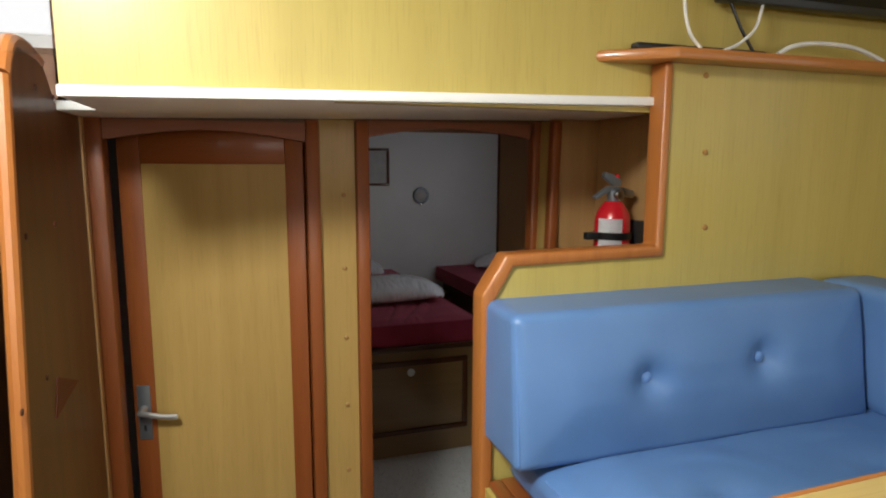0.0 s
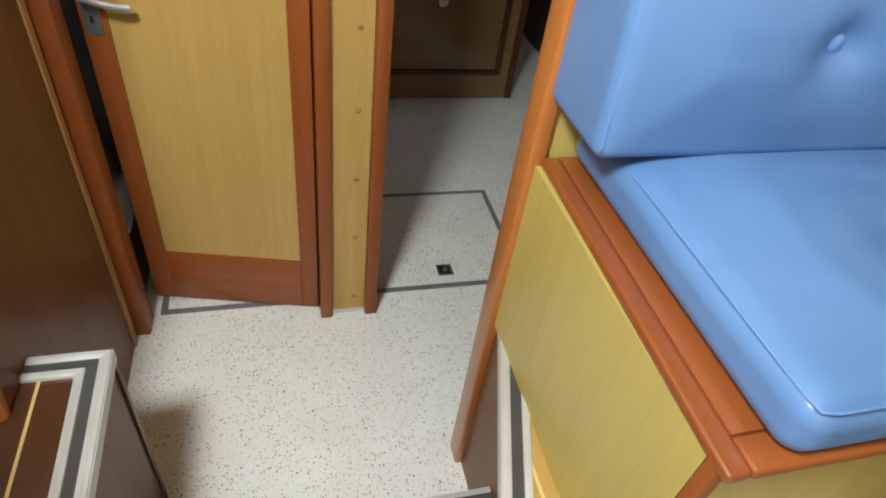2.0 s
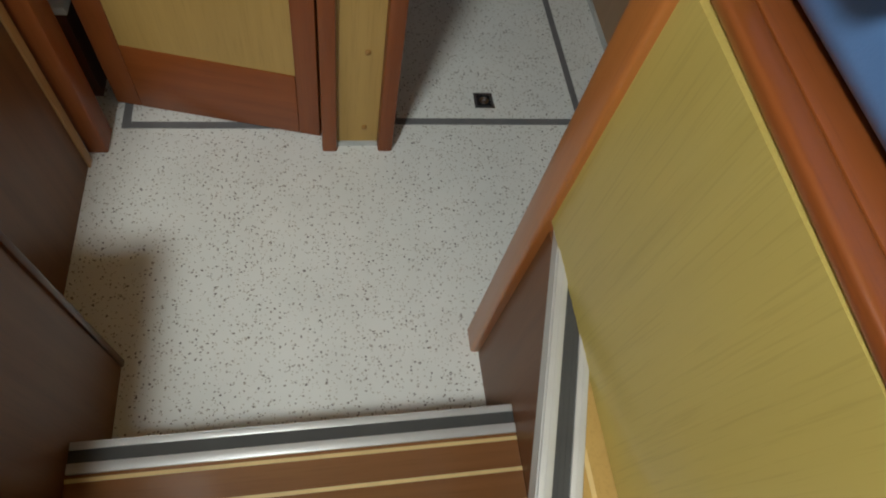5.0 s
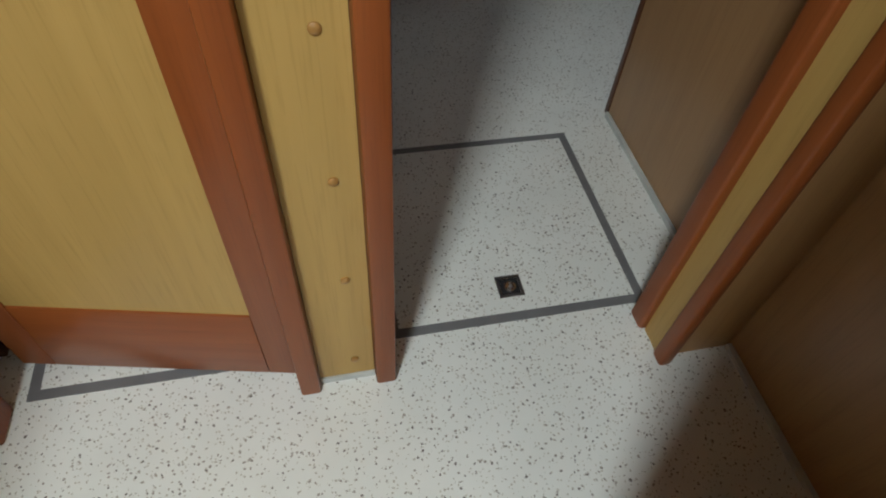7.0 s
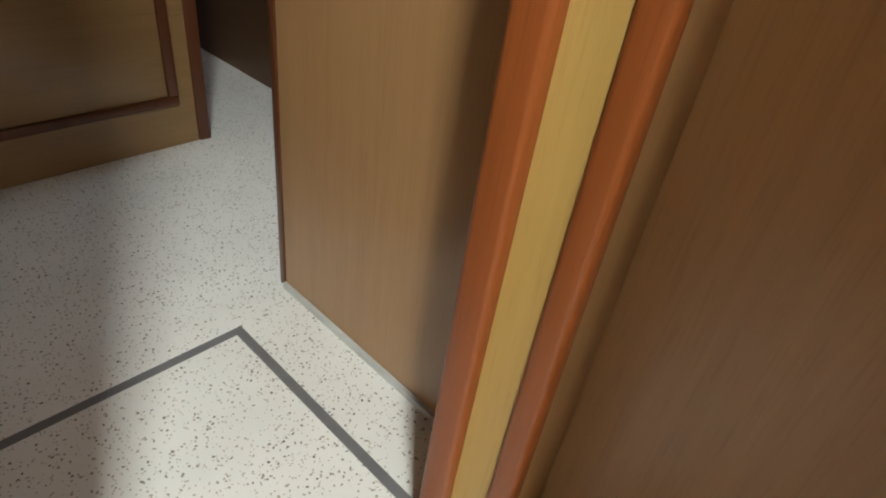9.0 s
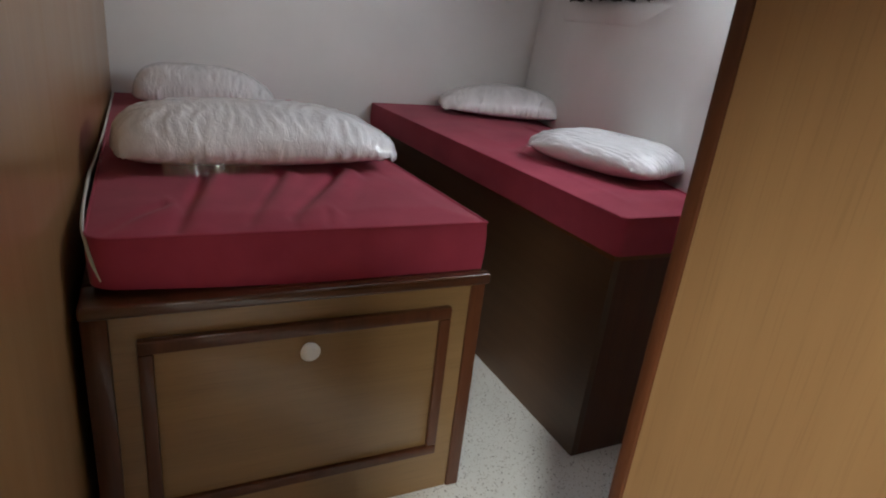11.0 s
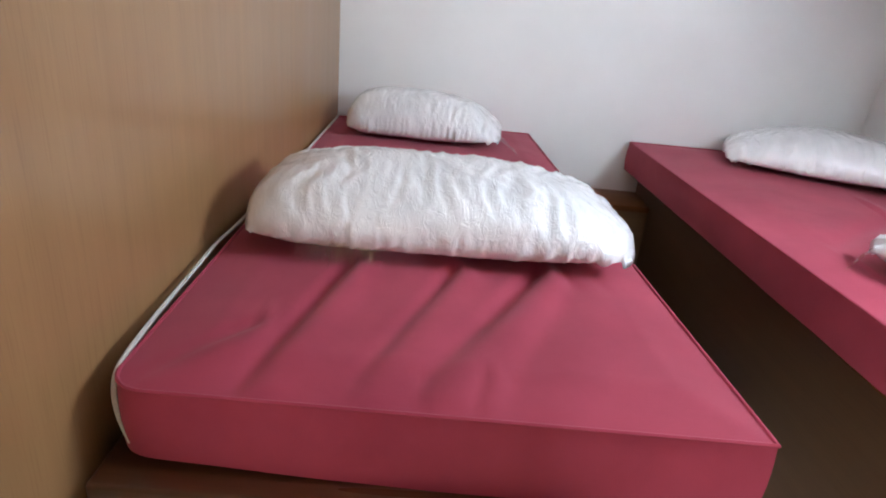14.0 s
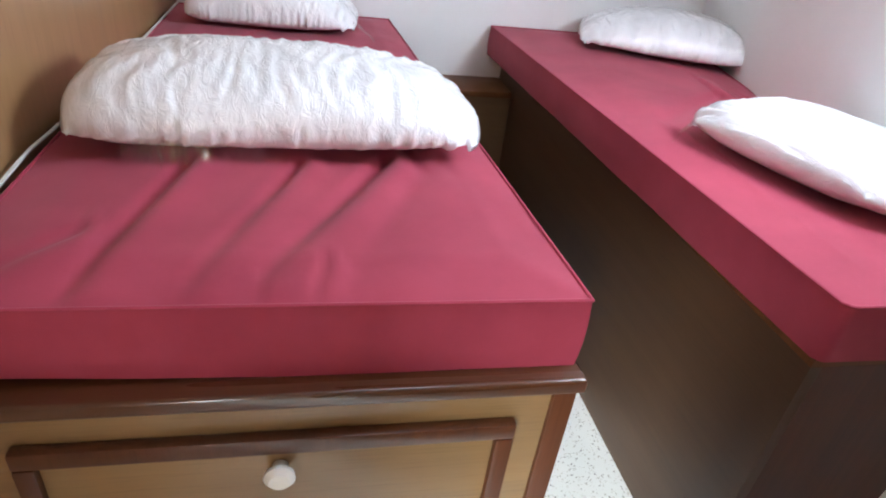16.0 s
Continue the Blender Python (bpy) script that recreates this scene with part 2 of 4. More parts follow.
TREAD = wood("tread_board", (0.14, 0.056, 0.021), (0.25, 0.108, 0.038), "x", 0.22, 0.5, 1.0, 0.6)
INLAY = plain("pale_inlay", (0.62, 0.45, 0.2), 0.4)
VINYL_FLOOR = terrazzo("speckled_vinyl")
TAPE = plain("grey_floor_strip", (0.16, 0.16, 0.165), 0.5)
PALE_EDGE = plain("pale_grey_bead", (0.5, 0.52, 0.5), 0.5)
CARPET = woven("woven_carpet")
ALU = plain("brushed_aluminium", (0.62, 0.62, 0.61), 0.42, 0.4, 0.06)
RUBBER = plain("black_grip_insert", (0.05, 0.05, 0.048), 0.7)
BLUE = vinyl("blue_leatherette", (0.093, 0.198, 0.42), (0.122, 0.24, 0.48))
BLUE_PIPING = plain("blue_piping", (0.13, 0.26, 0.55), 0.35)
ROSE = cloth("red_ticking", (0.32, 0.028, 0.062), (0.40, 0.044, 0.084), 420.0, 0.85, 0.1)
ROSE_SIDE = cloth("red_ticking_side", (0.32, 0.025, 0.058), (0.40, 0.04, 0.08), 420.0, 0.85, 0.1)
FOAM = plain("pale_mattress_edge", (0.6, 0.6, 0.55), 0.8)
FILM = wrapped("plastic_wrapped_white")
LOOSE_FILM = clear_film("loose_clear_film")
WHITE = plain("white_paint", (0.78, 0.77, 0.74), 0.5, 0, 0.03, 3.0)
LINING = plain("white_vinyl_lining", (0.81, 0.80, 0.785), 0.55, 0, 0.04, 2.5, 0.1)
CHROME = plain("satin_chrome", (0.7, 0.7, 0.7), 0.2, 1.0, 0.05)
STEEL_DARK = plain("dark_steel", (0.25, 0.25, 0.25), 0.3, 1.0)
BLACK = plain("black_plastic", (0.015, 0.015, 0.016), 0.35)
GREY_METAL = plain("grey_cast_metal", (0.23, 0.25, 0.27), 0.4, 0.7)
RED_PAINT = plain("red_enamel", (0.55, 0.012, 0.02), 0.22, 0, 0.05, coat=0.5)
PAPER = plain("white_label", (0.8, 0.8, 0.8), 0.5)
CABLE_WHITE = plain("white_cable", (0.75, 0.75, 0.72), 0.45)
BRASS = plain("wooden_plug", (0.33, 0.17, 0.045), 0.45)
PLAID = plaid("dark_plaid_cloth")
KNOB = plain("white_knob", (0.8, 0.79, 0.75), 0.3)
PICTURE = plain("pale_print", (0.55, 0.53, 0.52), 0.6)
SALOON_CEIL = plain("saloon_headliner", (0.72, 0.69, 0.6), 0.7)
GLASS, _n, _l, _b = shader("window_glass", 0.03)
_b.inputs["Transmission Weight"].default_value = 1.0

for _m in (DARK_TRIM, RED, RED_X, BROWN, DOOR_YELLOW):
    _m.node_tree.nodes["Principled BSDF"].inputs["Specular IOR Level"].default_value = 0.28


# ---- building helpers ----
def slab(poly, axis, a, b, bm=None):
    """A prism: a polygon in the plane across the axis, from a to b along it. x: (y, z); y: (x, z); z: (x, y)."""
    bm = bm or bmesh.new()
    def at(p, h):
        return {"x": (h, p[0], p[1]), "y": (p[0], h, p[1]), "z": (p[0], p[1], h)}[axis]
    lo = [bm.verts.new(at(p, a)) for p in poly]
    hi = [bm.verts.new(at(p, b)) for p in poly]
    k = len(poly)
    bm.faces.new(lo), bm.faces.new(hi)
    for i in range(k):
        bm.faces.new((lo[i], lo[(i + 1) % k], hi[(i + 1) % k], hi[i]))
    return bm


def block(lo, hi, bevel=0.0, bm=None, seg=2):
    own = bmesh.new()
    slab([(lo[0], lo[1]), (hi[0], lo[1]), (hi[0], hi[1]), (lo[0], hi[1])], "z", lo[2], hi[2], own)
    return joined(own, bevel, bm, seg)


def joined(own, bevel=0.0, bm=None, seg=2):
    bmesh.ops.recalc_face_normals(own, faces=own.faces)
    if bevel:
        bmesh.ops.bevel(own, geom=list(own.edges), offset=bevel, segments=seg, profile=0.5, affect="EDGES")
    if bm is None:
        return own
    tmp = bpy.data.meshes.new("tmp")
    own.to_mesh(tmp)
    own.free()
    bm.from_mesh(tmp)
    bpy.data.meshes.remove(tmp)
    return bm


def prism(poly, axis, a, b, bevel=0.0, bm=None, seg=2):
    return joined(slab(poly, axis, a, b), bevel, bm, seg)


def soft_box(lo, hi, r, cuts=10, shape=None):
    """A padded block with well-rounded edges; shape(p) may move each point."""
    bm = bmesh.new()
    bmesh.ops.create_cube(bm, size=2.0)
    bmesh.ops.subdivide_edges(bm, edges=list(bm.edges), cuts=cuts, use_grid_fill=True)
    c = [(a + b) / 2 for a, b in zip(lo, hi)]
    h = [(b - a) / 2 for a, b in zip(lo, hi)]
    for v in bm.verts:
        p = Vector([math.copysign(abs(v.co[i]) ** 0.8, v.co[i]) * h[i] for i in range(3)])
        q = Vector([max(-h[i] + r, min(h[i] - r, p[i])) for i in range(3)])
        d = p - q
        if d.length > 1e-9:
            p = q + d.normalized() * min(r, d.length) if sum(abs(x) > 1e-9 for x in d) > 1 else p
        v.co = p + Vector(c)
        if shape:
            v.co = shape(v.co.copy())
    bmesh.ops.recalc_face_normals(bm, faces=bm.faces)
    return bm


def tube(points, radius, sides=8, closed=False, bm=None):
    bm = bm or bmesh.new()
    pts = [Vector(p) for p in points]
    rings, k = [], len(pts)
    side = None
    for i, p in enumerate(pts):
        a = pts[(i - 1) % k] if closed or i else p
        b = pts[(i + 1) % k] if closed or i < k - 1 else p
        t = (b - a).normalized()
        if side is None:
            side = t.orthogonal().normalized()
        side = (side - t * side.dot(t)).normalized()
        up = t.cross(side)
        r = radius[i] if isinstance(radius, (list, tuple)) else radius
        rings.append([bm.verts.new(p + (math.cos(2 * math.pi * j / sides) * side + math.sin(2 * math.pi * j / sides) * up) * r) for j in range(sides)])
    for i in range(k if closed else k - 1):
        m, q = rings[i], rings[(i + 1) % k]
        for j in range(sides):
            bm.faces.new((m[j], m[(j + 1) % sides], q[(j + 1) % sides], q[j]))
    if not closed:
        bm.faces.new(rings[0]), bm.faces.new(rings[-1])
    bmesh.ops.recalc_face_normals(bm, faces=bm.faces)
    return bm


def curve_points(points, n=24):
    """A smooth line through the points."""
    p = [Vector(q) for q in points]
    p = [2 * p[0] - p[1]] + p + [2 * p[-1] - p[-2]]
    out = []
    for i in range(1, len(p) - 2):
        for j in range(n if i < len(p) - 3 else n + 1):
            t = j / n
            out.append(0.5 * (2 * p[i] + (p[i + 1] - p[i - 1]) * t + (2 * p[i - 1] - 5 * p[i] + 4 * p[i + 1] - p[i + 2]) * t * t + (3 * p[i] - p[i - 1] - 3 * p[i + 1] + p[i + 2]) * t ** 3))
    return out


def lathe(profile, centre, axis="z", sides=28):
    """A turned body: (radius, height) pairs round an axis through centre."""
    bm = bmesh.new()
    rings = []
    for r, h in profile:
        ring = []
        for j in range(sides):
            a = 2 * math.pi * j / sides
            u, w = r * math.cos(a), r * math.sin(a)
            o = {"z": (u, w, h), "y": (u, h, w), "x": (h, u, w)}[axis]
            ring.append(bm.verts.new(Vector(centre) + Vector(o)))
        rings.append(ring)
    for m, q in zip(rings, rings[1:]):
        for j in range(sides):
            bm.faces.new((m[j], m[(j + 1) % sides], q[(j + 1) % sides], q[j]))
    bm.faces.new(rings[0]), bm.faces.new(rings[-1])
    bmesh.ops.recalc_face_normals(bm, faces=bm.faces)
    return bm


def mesh_of(name, bm, material, shift=Vector((0, 0, 0)), smooth=30):
    me = bpy.data.meshes.new(name)
    if shift.length:
        bmesh.ops.translate(bm, verts=bm.verts, vec=-shift)
    limit = radians(smooth)
    for f in bm.faces:
        f.smooth = True
    for e in bm.edges:
        if len(e.link_faces) == 2 and e.calc_face_angle(0) > limit:
            e.smooth = False
    bm.to_mesh(me)
    bm.free()
    me.materials.append(material)
    return me


def structure(name, bm, material, label="", smooth=30):
    return tagged(new(name, mesh_of(name, bm, material, smooth=smooth)), label, "", "", "structure")


def thing(name, base, label, category, group="", kind=""):
    ob = new(name)
    ob.empty_display_size = 0.05
    ob.location = base
    return tagged(ob, label, category, group, kind)


def solo(name, bm, material, base, label, category, group="", smooth=40):
    ob = new(name, mesh_of(name, bm, material, Vector(base), smooth))
    ob.location = base
    return tagged(ob, label, category, group)


def part(name, bm, material, parent, label="", smooth=30):
    origin = parent.location.copy()
    if parent.parent:
        origin += parent.parent.location
    ob = new(name, mesh_of(name, bm, material, origin, smooth))
    ob.parent = parent
    return tagged(ob, label)

# ---- the setting ----
UP = 0.60  # height of the saloon floor over the passage floor
LOW = 1.935  # underside of the passage ceiling
XL, XR = -0.634, 0.158  # cheeks of the stair well


def side_line(y):
    """The slanted right-hand edge of the saloon floor at the stair well."""
    return -0.037 + 0.305 * (y - 1.716)


structure("floor", block((-2.0, 1.6, -0.06), (2.6, 6.6, 0.0)), VINYL_FLOOR, "off-white speckled vinyl sheet floor")

# saloon floor round the stair well
structure("floor_saloon", prism([(-2.0, -1.7), (2.0, -1.7), (2.0, 1.80), (0.158, 1.812), (0.10, 1.772), (0.028, 1.716), (0.02, 1.687), (-0.676, 1.687), (-2.0, 1.687)], "z", UP - 0.06, UP + 0.004, 0), CARPET, "beige woven carpet on the saloon floor")
_strip = [(side_line(1.70) + 0.02, 1.70), (side_line(2.395) + 0.02, 2.395), (0.30, 2.395), (0.30, 1.80), (0.158, 1.8115), (0.10, 1.7715), (0.0285, 1.7155)]
side_floor = structure("floor_side", prism(_strip, "z", UP - 0.03, UP - 0.003), DOOR_YELLOW, "narrow varnished floor strip beside the stair well")
side_deck = structure("floor_deck", block((-2.0, 1.688, UP - 0.06), (-0.673, 2.39, UP - 0.003)), DECK, "varnished deck boards with pale inlays, coloured dark for shade")


def inlay(a, b, width, parent, z):
    """One pale caulking line between two boards."""
    a, b = Vector((*a, 0)), Vector((*b, 0))
    n = (b - a).cross(Vector((0, 0, 1))).normalized() * width / 2
    bm = prism([tuple((a + n)[:2]), tuple((b + n)[:2]), tuple((b - n)[:2]), tuple((a - n)[:2])], "z", z - 0.004, z + 0.0012)
    ob = new("inlay", mesh_of("inlay", bm, INLAY))
    ob.parent = parent
    return ob


for i in range(9):
    x = -0.742 - 0.057 * i
    inlay((x + 0.012, 1.69), (x - 0.002, 2.385), 0.006, side_deck, UP - 0.003)
inlay((0.066, 1.748), (0.066, 1.89), 0.006, side_floor, UP - 0.003)
inlay((0.123, 1.79), (0.123, 2.1), 0.006, side_floor, UP - 0.003)

structure("carpet_seam", prism([(0.157, 1.80), (0.161, 1.80), (0.196, 0.9), (0.192, 0.9)], "z", UP - 0.004, UP + 0.0055), DECK, "dark seam between two carpet pieces")

# stair well cheeks
structure("stair_cheek_1", block((-0.672, 1.71, 0.0), (XL, 2.405, UP - 0.012)), BROWN, "brown veneered cheek of the stair well")
structure("stair_cheek_1_end", block((-0.682, 2.4055, 0.0), (-0.628, 2.421, UP - 0.012), 0.003), DARK_TRIM, "dark edge strip of the stair cheek")
structure("wall_platform", block((-0.80, 2.392, 0.0), (-0.683, 2.412, UP - 0.004)), BROWN, "brown panel under the raised deck")
structure("stair_cheek_2", block((XR, 1.70, 0.0), (XR + 0.02, 2.395, UP - 0.031)), BROWN, "brown veneered cheek of the stair well")
structure("stair_riser_top", block((-0.634, 1.672, 0.30), (XR, 1.69, UP - 0.061)), BROWN, "brown riser below the saloon floor")


def edging(runs, bands, base, label="aluminium stair edging with a black grip insert", z=UP):
    """An aluminium nosing along a bent line. runs: (start, end) corner pairs, each corner a function of the offset from the edge; bands: widths of rib, insert, rib."""
    root = thing("stair_edging", (*base, z - 0.012), label, "stair edging", "stair edgings", "structure")
    for start, end in runs:
        o = 0.0
        for k, w in enumerate(bands):
            g = 0.0002 if k == 1 else 0
            poly = [start(o + g), end(o + g), end(o + w - g), start(o + w - g)]
            if k == 1:
                part("grip_insert", prism(poly, "z", z - 0.0115, z + 0.002), RUBBER, root, "dark ribbed grip insert")
                for f in (0.3, 0.62):
                    a = o + w * f
                    part("groove_ridge", prism([start(a), end(a), end(a + 0.002), start(a + 0.002)], "z", z + 0.0021, z + 0.003), RUBBER, root)
            else:
                part("rib", prism(poly, "z", z - 0.0115, z + 0.005, 0.002), ALU, root)
                a = o + w * 0.45
                part("groove_ridge", prism([start(a), end(a), end(a + 0.0025), start(a + 0.0025)], "z", z + 0.0051, z + 0.0062), ALU, root)
            o += w
        part("lip", prism([start(-0.002), end(-0.002), end(-0.0002), start(-0.0002)], "z", z - 0.03, z + 0.001), ALU, root)
    return root


# along the raised deck, turning the corner towards the side wall
def deck_start(o):
    return -0.607 - o, 1.715


def deck_corner(o):
    return -0.628 - o, 2.418 - o


def deck_end(o):
    return -0.7745, 2.418 - o


edging([(deck_start, deck_corner), (deck_corner, deck_end)], (0.019, 0.020, 0.017), (-0.65, 2.1))
edging([(lambda o: (side_line(1.7155) + 1.045 * o, 1.7155), lambda o: (side_line(2.394) + 1.045 * o, 2.394))], (0.018, 0.022, 0.016), (0.08, 2.05))
edging([(lambda o: (-0.668, 1.714 - o), lambda o: (0.018, 1.714 - o))], (0.016, 0.011), (-0.3, 1.70))

# two treads with pale inlays
for y0, y1, z in ((1.703, 1.97, 0.40), (1.97, 2.204, 0.20)):
    step = thing("stair_step", (-0.25, (y0 + y1) / 2, z - 0.20), "brown varnished stair tread with pale inlay lines and metal nosing", "stair step", "stair steps", "structure")
    b, xa, xb = y1 - 0.002, XL + 0.001, XR - 0.001
    part("tread", block((xa, y0 - 0.025, z - 0.03), (xb, b, z)), TREAD, step)
    part("riser", block((xa, y1 - 0.03, z - 0.20), (xb, y1 - 0.012, z - 0.0305)), BROWN, step)
    for o0, o1, mat, nm, h in ((0.0, 0.012, ALU, "rib", 0.005), (0.012, 0.034, RUBBER, "grip_insert", 0.002), (0.034, 0.052, ALU, "rib", 0.005)):
        part(nm, block((xa, y1 - o1, z - 0.004), (xb, y1 - o0, z + h), 0.0015 if h > 0.003 else 0), mat, step)
    part("rib", block((xa, y1 - 0.0005, z - 0.03), (xb, y1 + 0.002, z + 0.003)), ALU, step)
    for k in range(5):
        yy = y1 - 0.062 - 0.056 * k
        if yy > y0 + 0.01:
            part("inlay", block((xa, yy - 0.0035, z - 0.003), (xb, yy + 0.0035, z + 0.0012)), INLAY, step)

# passage walls
structure("wall_passage_1", prism([(2.30, UP), (2.413, UP), (2.413, 0), (2.975, 0), (2.975, 1.93), (2.74, 1.935), (2.67, 2.01), (2.52, 2.02), (2.465, 1.97), (2.455, 1.88)], "x", -0.80, -0.775), BROWN, "brown veneered side wall of the passage")
structure("trim_passage_1", tube(curve_points([(-0.787, 2.293, UP), (-0.787, 2.37, 1.2), (-0.787, 2.45, 1.88), (-0.787, 2.462, 1.965), (-0.787, 2.51, 2.025), (-0.787, 2.60, 2.03), (-0.787, 2.675, 2.012)], 6), 0.016, 10), ORANGE, "rounded mahogany edge of the side wall")
structure("strip_passage_1", block((-0.774, 2.94, 0.0), (-0.769, 2.966, 1.92)), PASSAGE_WOOD, "pale yellow edge strip by the door jamb")
structure("wall_passage_2", prism([(0.737, 0.0), (0.87, 0.0), (0.87, 1.95), (0.786, 1.95)], "y", 2.46, 2.975), PASSAGE_WOOD, "brown veneered side wall of the passage")
structure("bead_passage_2", block((0.725, 2.46, 0.0), (0.7365, 2.938, 0.014)), PALE_EDGE, "pale bead along the floor")
structure("wall_galley", block((-2.0, 2.312, UP), (-0.815, 2.335, 1.94)), BROWN, "brown cabinet panel beside the stair")
structure("trim_galley", block((-2.0, 2.294, UP), (-0.818, 2.3115, UP + 0.022), 0.006), RED_X, "mahogany skirting")
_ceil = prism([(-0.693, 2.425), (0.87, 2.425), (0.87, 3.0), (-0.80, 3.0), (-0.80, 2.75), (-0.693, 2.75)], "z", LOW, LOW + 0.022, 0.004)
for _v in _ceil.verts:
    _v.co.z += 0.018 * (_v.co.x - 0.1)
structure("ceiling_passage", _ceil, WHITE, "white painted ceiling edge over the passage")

# bulkhead with the two doorways
D1, D2 = (-0.732, -0.191), (0.0, 0.518)
structure("bulkhead_pillar", block((-0.151, 3.010, 0.018), (-0.041, 3.05, 1.93)), DOOR_YELLOW, "yellow veneered pillar between the doors")
structure("pillar_foot", block((-0.150, 3.006, 0.0), (-0.042, 3.05, 0.0175)), PALE_EDGE, "pale bead at the pillar's foot")
for x0, x1 in ((-0.191, -0.152), (-0.040, 0.0), (-0.781, -0.732)):
    structure("trim_door", block((x0, 2.984, 0.0), (x1, 3.062, 1.928), 0.006), RED, "mahogany door jamb")
structure("bulkhead_side", prism([(0.575, 0.0), (0.7362, 0.0), (0.785, 1.945), (0.602, 1.945)], "y", 2.942, 2.9525), PASSAGE_WOOD, "brown veneered panel beside the doorway")
structure("jamb_front", prism([(0.556, 0.0), (0.586, 0.0), (0.632, 1.94), (0.598, 1.94)], "y", 2.917, 2.9545, 0.009, seg=3), RED, "rounded mahogany door jamb")
structure("jamb_lining", prism([(0.566, 0.0), (0.60, 0.0), (0.61, 1.94), (0.600, 1.94)], "y", 2.9548, 3.0118), DOOR_YELLOW, "yellow door lining")
structure("jamb_stop", prism([(0.550, 0.0), (0.600, 0.0), (0.603, 1.94), (0.574, 1.94)], "y", 3.012, 3.062, 0.009, seg=3), RED, "mahogany door stop")
structure("bulkhead_head", block((-0.84, 3.03, 1.90), (0.80, 3.06, 2.3)), BROWN, "bulkhead over the doors")


structure("bulkhead_return", block((0.6005, 3.031, 0.0), (0.80, 3.061, 1.90)), CABIN_WOOD, "bulkhead panel inside the cabin")


def arch(name, x0, x1, y0, y1, low, rise, top):
    n = 16
    pts = [(x0, top), (x0, low)]
    pts += [(x0 + (x1 - x0) * i / n, low + rise * math.sin(math.pi * i / n)) for i in range(1, n)]
    pts += [(x1, low), (x1, top)]
    return structure(name, prism(pts, "y", y0, y1), ARCH_RED, "arched mahogany head of the doorway", smooth=15)


arch("arch_1", D1[0] + 0.001, D1[1] - 0.001, 2.99, 3.028, 1.862, 0.03, 1.918)
arch("arch_2", D2[0] + 0.001, 0.549, 2.99, 3.028, 1.88, 0.03, 1.93)

# half bulkhead at the dinette, its stepped mahogany edge
YB = 2.395
structure("wall_dinette", prism([(0.172, 0), (0.172, 1.485), (0.218, 1.562), (0.632, 1.567), (0.632, 2.045), (2.0, 2.045), (2.0, 0)], "y", YB, YB + 0.05), YELLOW, "yellow veneered half bulkhead with a stepped top")
_o = [(0.138, 0.0), (0.138, 1.498), (0.198, 1.592), (0.609, 1.597), (0.609, 2.045)]
_i = [(0.6315, 2.045), (0.6315, 1.5675), (0.2175, 1.5625), (0.1715, 1.4855), (0.1715, 0.0)]
structure("trim_dinette", prism(_o + _i, "y", YB - 0.012, YB + 0.05, 0.007, seg=3), ORANGE, "rounded mahogany edge of the half bulkhead")
structure("wall_dinette_back", prism([(0.176, 0), (0.176, 1.48), (0.222, 1.555), (0.636, 1.56), (0.636, 1.9), (0.742, 1.9), (0.735, 0)], "y", YB + 0.0505, YB + 0.060), BROWN, "brown veneered back of the half bulkhead")
structure("wall_saloon_front", block((-0.692, 2.447, 1.93), (2.0, 2.48, 2.50)), YELLOW, "yellow veneered panel over the passage")
structure("wall_saloon_front_left", block((-2.0, 2.447, 2.45), (-0.6925, 2.48, 2.50)), YELLOW, "yellow veneered panel over the window")
structure("wall_saloon_front_low", block((-2.0, 2.447, 1.8), (-0.80, 2.48, 2.0)), BROWN, "panel under the front window")

# saloon shell behind and beside the camera, with window openings; side ones unseen, added
def pierced(axis, at0, at1, lo, hi, w0, w1):
    """A wall with one opening, as four butted blocks in one mesh. lo, hi, w0, w1: (along, z)."""
    bm = bmesh.new()
    for (p, q) in ((lo, (hi[0], w0[1])), ((lo[0], w1[1]), hi), ((lo[0], w0[1]), (w0[0], w1[1])), ((w1[0], w0[1]), (hi[0], w1[1]))):
        slab([p, (q[0], p[1]), q, (p[0], q[1])], axis, at0, at1, bm)
    bmesh.ops.recalc_face_normals(bm, faces=bm.faces)
    return bm


structure("wall_saloon_left", pierced("x", -2.04, -2.0, (-1.7, 0.5), (2.48, 2.50), (-0.6, 1.75), (1.8, 2.35)), YELLOW, "yellow veneered saloon side with an unseen, added window")
structure("wall_saloon_right", pierced("x", 2.0, 2.04, (-1.7, 0.5), (2.48, 2.50), (-0.9, 1.75), (1.5, 2.35)), YELLOW, "yellow veneered saloon side with an unseen, added window")
structure("wall_saloon_rear", pierced("y", -1.74, -1.7, (-2.0, 0.5), (2.0, 2.50), (-1.3, 1.5), (1.3, 2.35)), YELLOW, "yellow veneered saloon rear with a window")
structure("ceiling_saloon", pierced("z", 2.50, 2.54, (-2.04, -1.74), (2.04, 2.48), (-1.03, 1.24), (-0.63, 1.64)), SALOON_CEIL, "cream saloon headliner with a skylight opening")
structure("ground", block((-400, -400, -1.3), (400, 400, -1.2)), plain("harbour_water", (0.05, 0.07, 0.08), 0.2), "dull water round the boat")

SKY_GLOW = bpy.data.materials.new("overcast_sky")
SKY_GLOW.use_nodes = True
_sb = SKY_GLOW.node_tree.nodes["Principled BSDF"]
_sb.inputs["Base Color"].default_value = (0.8, 0.8, 0.8, 1)
_sb.inputs["Emission Color"].default_value, _sb.inputs["Emission Strength"].default_value = (1, 1, 1, 1), 2.2
